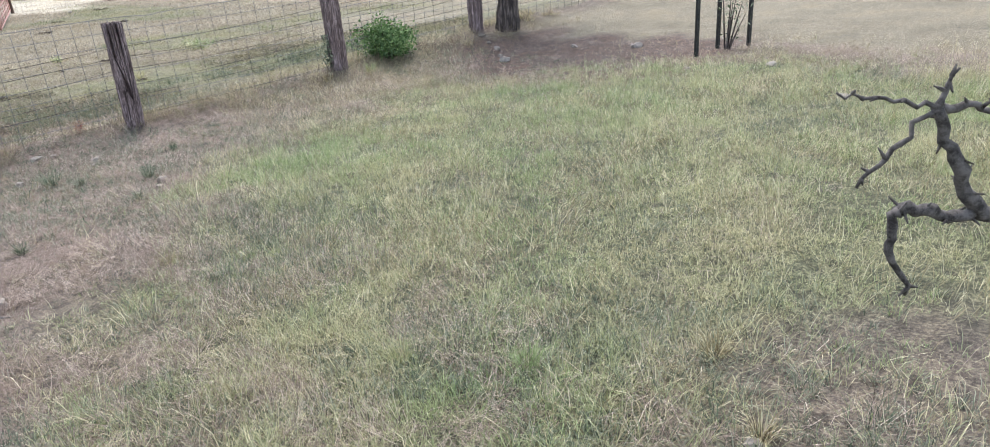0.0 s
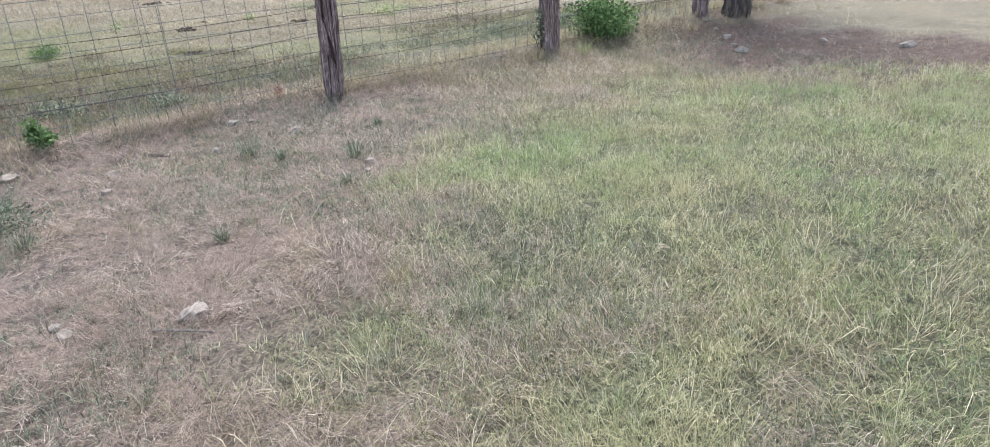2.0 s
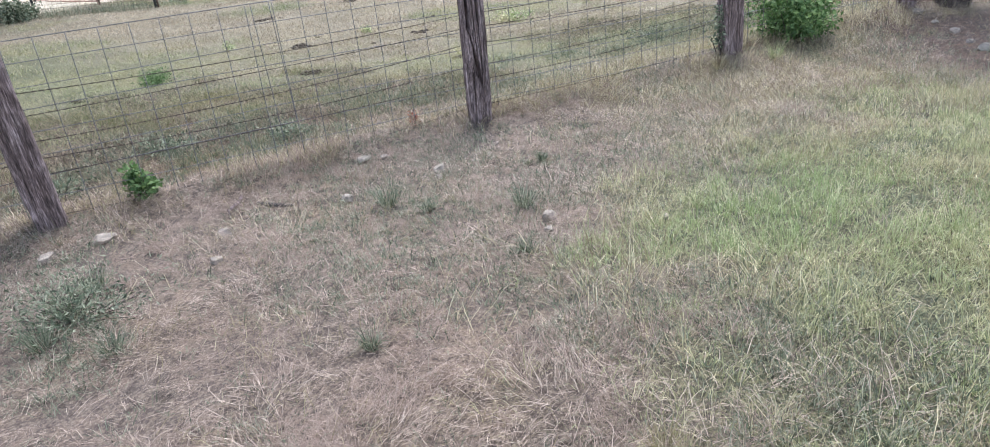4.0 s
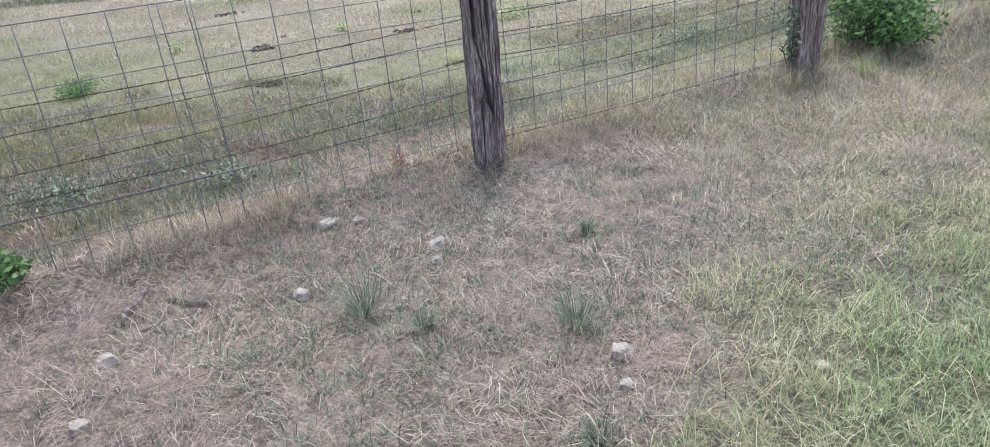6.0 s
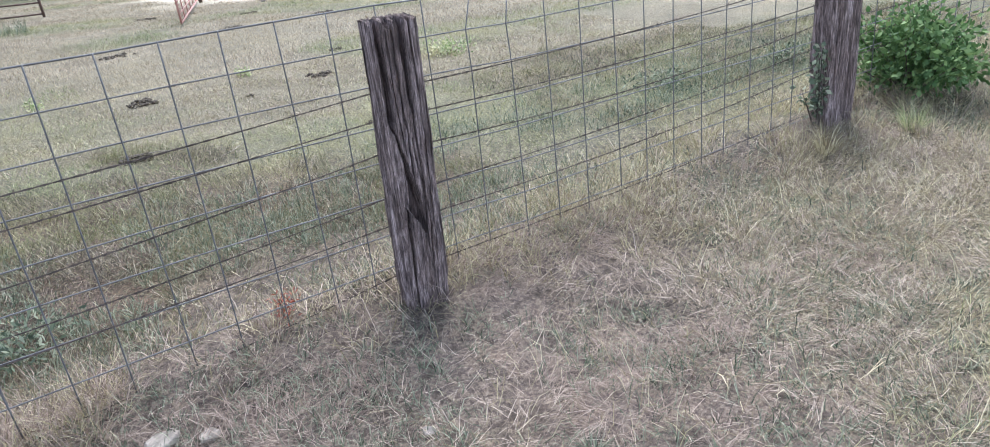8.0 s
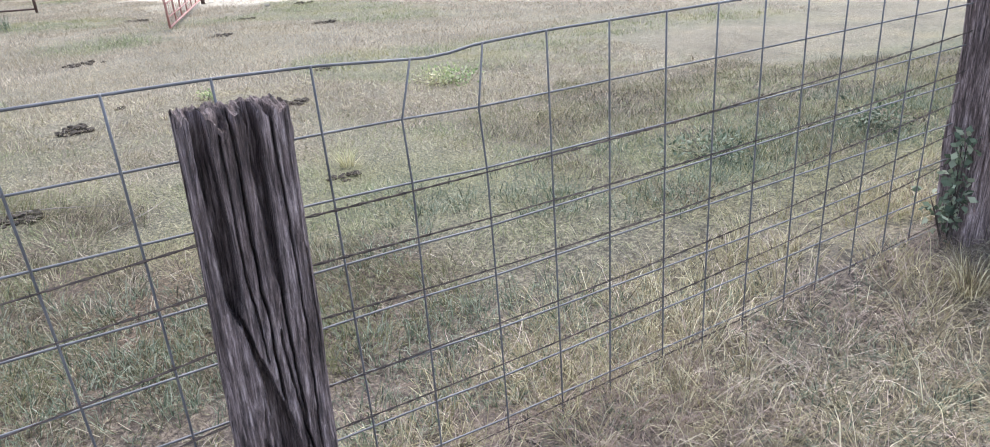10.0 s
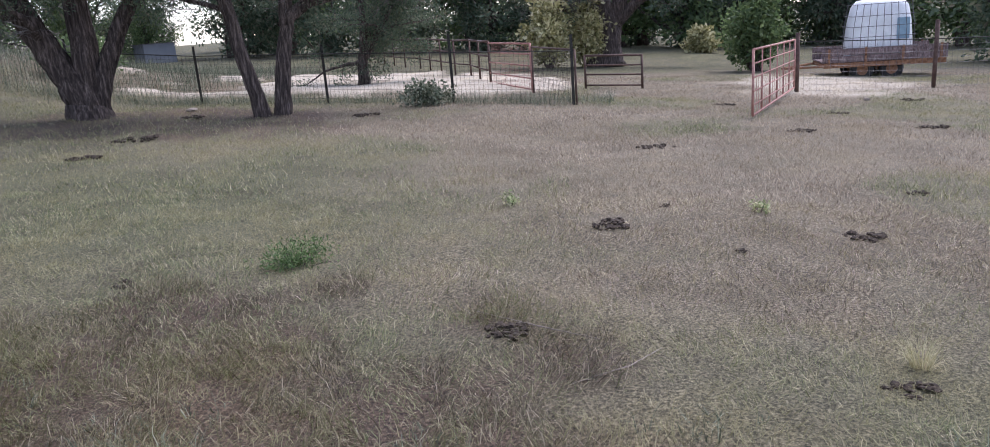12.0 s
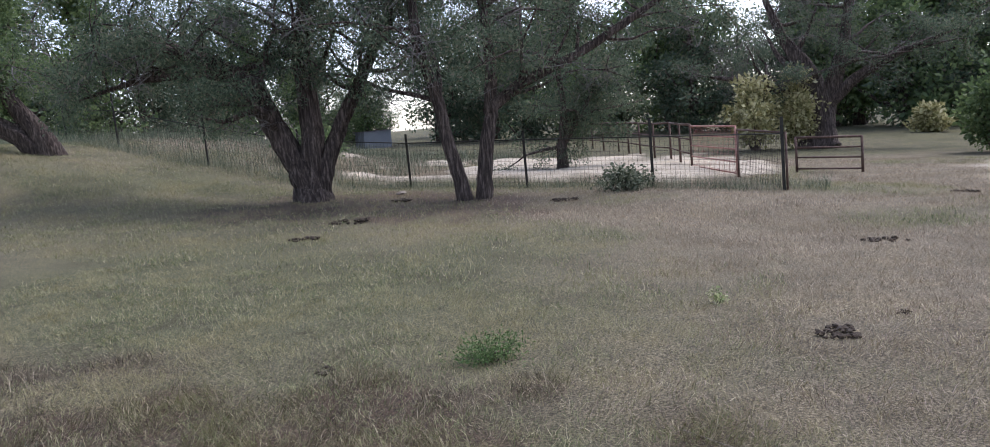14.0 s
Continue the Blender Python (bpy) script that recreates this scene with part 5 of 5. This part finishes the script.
def long_shed():
    base = new("shed")
    tagged(base, "low pale metal shed beyond the trees", "shed")
    sheet = material("pale_metal", painted((0.15, 0.165, 0.19), (0.19, 0.205, 0.23), 0.5), 0.9, 0.0)
    bm = bmesh.new()
    box(bm, -1.8, 0.0, 0.0, 2.0, -0.3, 1.0, 0.01)
    wall = part("wall", bm, sheet, base)
    for k in range(5):
        bm = bmesh.new()
        box(bm, 0.002, 0.05, k * 0.4 + 0.1, k * 0.4 + 0.2, -0.3, 1.0, 0.01)
        part("rib", bm, sheet, wall)
    bm = bmesh.new()
    box(bm, -1.9, 0.15, -0.1, 2.1, 1.005, 1.05, 0.01)
    part("roof", bm, WIRE, base)
    base.matrix_world = pose(-51, -25.4, gz(-51, -25.4), 0, 0, -40)


long_shed()


# ---------------------------------------------------------------- stones, dung, sticks
def lump(name, x, y, size, flat, seed, mat, label, category, sink=0.25, turn=0.0, long=1.0, rough=0.25, res=4):
    bm = bmesh.new()
    bmesh.ops.create_icosphere(bm, subdivisions=res, radius=size / 2)
    for v in bm.verts:
        n = v.co.normalized()
        k = 1 + rough * noise.noise(n * 1.7 + Vector((seed, 0, 0))) + rough * 0.5 * noise.noise(n * 4.5 + Vector((0, seed, 0)))
        q = 1.0 / max(abs(n.x), abs(n.y), abs(n.z)) ** 0.35
        v.co = Vector((v.co.x * k * q * long, v.co.y * k * q, v.co.z * k * q * flat))
    # broken faces
    rng = random.Random(seed * 7.3)
    for _ in range(11):
        d = Vector((rng.gauss(0, 1), rng.gauss(0, 1), rng.gauss(0.3, 0.8))).normalized()
        far = max(v.co.dot(d) for v in bm.verts) * rng.uniform(0.62, 0.88)
        for v in bm.verts:
            over = v.co.dot(d) - far
            if over > 0:
                v.co -= d * over * 0.94
    me = bpy.data.meshes.new(name)
    bm.to_mesh(me)
    bm.free()
    me.materials.append(mat)
    ob = new(name, me)
    ob.matrix_world = pose(x, y, gz(x, y) + size * flat * (0.5 - sink), 0, 0, turn)
    return tagged(ob, label, category)


for i, (x, y, s, fl, lg) in enumerate(((-4.95, 1.2, 0.125, 0.5, 1.5), (-7.96, 2.85, 0.085, 0.7, 1.2), (-7.96, 2.15, 0.09, 0.6, 1.1), (-6.64, 2.95, 0.10, 0.6, 1.1), (-8.6, 2.5, 0.10, 0.3, 1.5), (-8.52, 2.64, 0.07, 0.4, 1.1),
                                       (-7.93, 1.32, 0.09, 0.6, 1.2), (-7.83, 2.78, 0.07, 0.5, 1.2), (-7.5, 1.2, 0.075, 0.5, 1.2), (-6.48, 2.85, 0.06, 0.5, 1.0), (-7.28, 8.1, 0.14, 0.6, 1.2), (-7.55, 8.3, 0.08, 0.6, 1.2),
                                       (-7.9, 8.6, 0.1, 0.6, 1.1), (-6.1, 9.55, 0.15, 0.6, 1.1), (-7.0, 9.3, 0.09, 0.6, 1.2), (-3.66, 8.55, 0.12, 0.4, 1.8), (-4.5, 8.2, 0.07, 0.5, 1.0), (-2.45, 7.38, 0.10, 0.5, 1.3),
                                       (-8.4, 0.62, 0.14, 0.3, 1.2), (-8.3, 0.30, 0.12, 0.4, 1.2), (-5.3, 0.63, 0.06, 0.6, 1.0), (-5.2, 0.66, 0.07, 0.4, 1.6), (-6.15, 3.4, 0.05, 0.6, 1.0), (-25.1, 8.4, 0.14, 0.6, 1.0),
                                       (-23.2, -7.2, 0.3, 0.3, 1.6), (-23.6, -5.4, 0.25, 0.3, 1.4), (-8.6, 9.0, 0.09, 0.6, 1.2), (-8.25, 8.8, 0.07, 0.6, 1.2), (-0.9, 2.55, 0.06, 0.4, 1.5), (-8.05, 3.2, 0.045, 0.5, 1.2))):
    lump("stone", x, y, s, fl, i * 1.7 + 0.3, STONE, "pale limestone fragment lying on dry ground", "stone", 0.16, i * 47 + 107, lg, 0.22)["group"] = "loose stones"


def dung_pile(x, y, s, seed, long=1.0, turn=0.0):
    base = new("dung_pile")
    tagged(base, "dark dry cow dung on the pasture", "dung", "dung piles")
    rng = random.Random(seed)
    for k in range(26):
        a, r = rng.uniform(0, 6.283), s * 0.5 * rng.random() ** 0.5
        bm = bmesh.new()
        bmesh.ops.create_icosphere(bm, subdivisions=2, radius=s * rng.uniform(0.05, 0.13))
        for v in bm.verts:
            v.co *= 1 + 0.7 * noise.noise(v.co * 60 + Vector((seed + k, 0, 0)))
            v.co.z *= 0.55
        ob = part("clod", bm, DUNG, base)
        ob.location = (math.cos(a) * r * long, math.sin(a) * r, s * rng.uniform(0.0, 0.07))
    base.matrix_world = pose(x, y, gz(x, y) + 0.005, 0, 0, turn)


for i, (x, y, s, lg, tn) in enumerate(((-14.55, 3.6, 0.36, 1.1, 80), (-14.36, 5.43, 0.3, 1.3, 80), (-12.25, 3.13, 0.3, 1.0, 10), (-19.2, -3.7, 0.6, 1.6, 100), (-17.55, -3.35, 0.45, 1.3, 100), (-18.8, 4.07, 0.4, 1.6, 90), (-12.75, 0.6, 0.2, 1.2, 40),
                                       (-11.85, 4.92, 0.22, 1.3, 90), (-20.3, 6.2, 0.35, 1.6, 90), (-20.75, 8.1, 0.4, 1.6, 90), (-24.5, 5.6, 0.35, 1.8, 90), (-25.0, 9.2, 0.4, 1.6, 90), (-15.2, 4.05, 0.13, 1.2, 0), (-15.9, 6.3, 0.2, 1.2, 60),
                                       (-22.6, -1.2, 0.5, 1.6, 95), (-22.3, -4.6, 0.45, 1.5, 95), (-13.9, 4.5, 0.1, 1.2, 0), (-22.8, 7.3, 0.3, 1.6, 90))):
    dung_pile(x, y, s * 0.78, i + 5, lg, tn)


def stick(points, r, label, mat=None):
    base = new("stick")
    tagged(base, label, "stick")
    bm = bmesh.new()
    pts = [(x, y, gz(x, y) + r * 0.8 + h) for x, y, h in points]
    tube(bm, pts, [r] * (len(pts) - 1) + [r * 0.5], 7, rough=0.2)
    shade_smooth(part("wood", bm, mat or GREY_TWIG, base))


stick([(-8.55, 1.55, 0), (-8.42, 1.5, 0.02), (-8.3, 1.42, 0.03), (-8.22, 1.4, 0.0)], 0.013, "crooked brown stick lying in dry straw", OLD_WOOD)
stick([(-8.35, 1.62, 0), (-8.25, 1.7, 0.0), (-8.15, 1.82, 0)], 0.014, "dark short stick on the soil", DARK_TWIG)
stick([(-5.0, 0.98, 0), (-4.85, 1.1, 0.01), (-4.72, 1.22, 0)], 0.008, "thin brown twig beside a pale stone")
stick([(-12.6, 2.9, 0), (-12.3, 3.3, 0.03), (-12.25, 3.6, 0.01)], 0.0035, "thin pale twig in the dry pasture", STONE)
stick([(-11.7, 3.5, 0), (-11.9, 3.75, 0.02), (-12.2, 3.9, 0.0)], 0.003, "thin pale twig in the dry pasture", STONE)


# steel rods of a young plant guard
for x, y in ((-4.86, 9.03), (-4.53, 9.75), (-4.88, 9.6)):
    t_post(x, y, 1.35, "thin dark steel post of a young tree guard")
leafy_bush("sapling", -4.72, 9.5, 0.5, 1.2, 79, GRASS_GREY, "thin grey-green sapling between steel posts", 0.05, 6, 5, "sapling", 0.3)


# ---------------------------------------------------------------- dead thorny branch reaching in beside the start
def dead_branch():
    base = new("dead_branch")
    tagged(base, "bare dark thorny branch of a dead shrub", "branch")
    rng = random.Random(3)
    C = Vector((-0.04, 0.526, 1.875))
    ahead = Vector((-0.711, 0.703, 0)) * 0.62
    right = Vector((0.703, 0.711, 0)) * 0.62

    def at(a, b, d=1.0):
        """a to the right, b up, for a unit of depth."""
        return C + (ahead + right * a + Vector((0, 0, 0.62)) * b) * d

    def bough(name, pts, radii, thorns=6):
        bm = bmesh.new()
        fine, fr = [], []
        for i in range(len(pts) - 1):
            for q in range(5):
                u = q / 5
                fine.append(pts[i].lerp(pts[i + 1], u) + Vector((rng.gauss(0, 0.0018), rng.gauss(0, 0.0018), rng.gauss(0, 0.0018))))
                fr.append((radii[i] * (1 - u) + radii[i + 1] * u) * rng.uniform(0.88, 1.15))
        fine.append(pts[-1])
        fr.append(radii[-1])
        tube(bm, fine, fr, 9, rough=0.12, rng=rng)
        for _ in range(thorns):
            k = rng.randrange(1, len(fine) - 1)
            d = Vector((rng.gauss(0, 1), rng.gauss(0, 1), rng.gauss(0, 1))).normalized()
            tube(bm, [fine[k], fine[k] + d * (fr[k] + rng.uniform(0.003, 0.012))], [0.0024, 0.0006], 5)
        shade_smooth(part(name, bm, DARK_TWIG, base))

    fork, knee = at(*KNOT), at(*KNEE)
    bough("bough", [at(1.02, -0.66, 1.1), at(0.88, -0.56), knee, at(*MIDB), fork], [0.009, 0.008, 0.0072, 0.0058, 0.005], 8)
    bough("twig", [fork, at(*TW1A), at(*TW1B)], [0.0022, 0.0017, 0.0009], 4)
    bough("twig", [fork, at(*TW2A), at(*TW2B)], [0.0024, 0.0022, 0.0015], 4)
    bough("twig", [fork, at(*TW3A), at(*TW3B)], [0.0045, 0.003, 0.0025], 8)
    bough("twig", [fork, at(*TW4A)], [0.0035, 0.001], 4)
    bough("side_bough", [knee, at(*SB1), at(*SB2), at(*SB3), at(*SB4), at(*SB5)], [0.0062, 0.006, 0.0058, 0.005, 0.0038, 0.002], 12)
    # the shrub's stem, out of view
    foot = at(1.6, -0.9, 1.15)
    bough("stem", [Vector((foot.x, foot.y, gz(foot.x, foot.y) - 0.05)), at(1.5, -1.2, 1.15), at(1.25, -0.8, 1.15), at(1.02, -0.66, 1.1)], [0.04, 0.03, 0.022, 0.016], 6)


KNOT = (0.618, -0.336)
KNEE = (0.71, -0.501)
MIDB = (0.658, -0.418)
TW1A = (0.542, -0.317)
TW1B = (0.476, -0.305)
TW2A = (0.567, -0.396)
TW2B = (0.521, -0.448)
TW3A = (0.667, -0.335)
TW3B = (0.725, -0.362)
TW4A = (0.64, -0.283)
SB1 = (0.663, -0.507)
SB2 = (0.603, -0.482)
SB3 = (0.58, -0.5)
SB4 = (0.586, -0.553)
SB5 = (0.62, -0.633)
dead_branch()
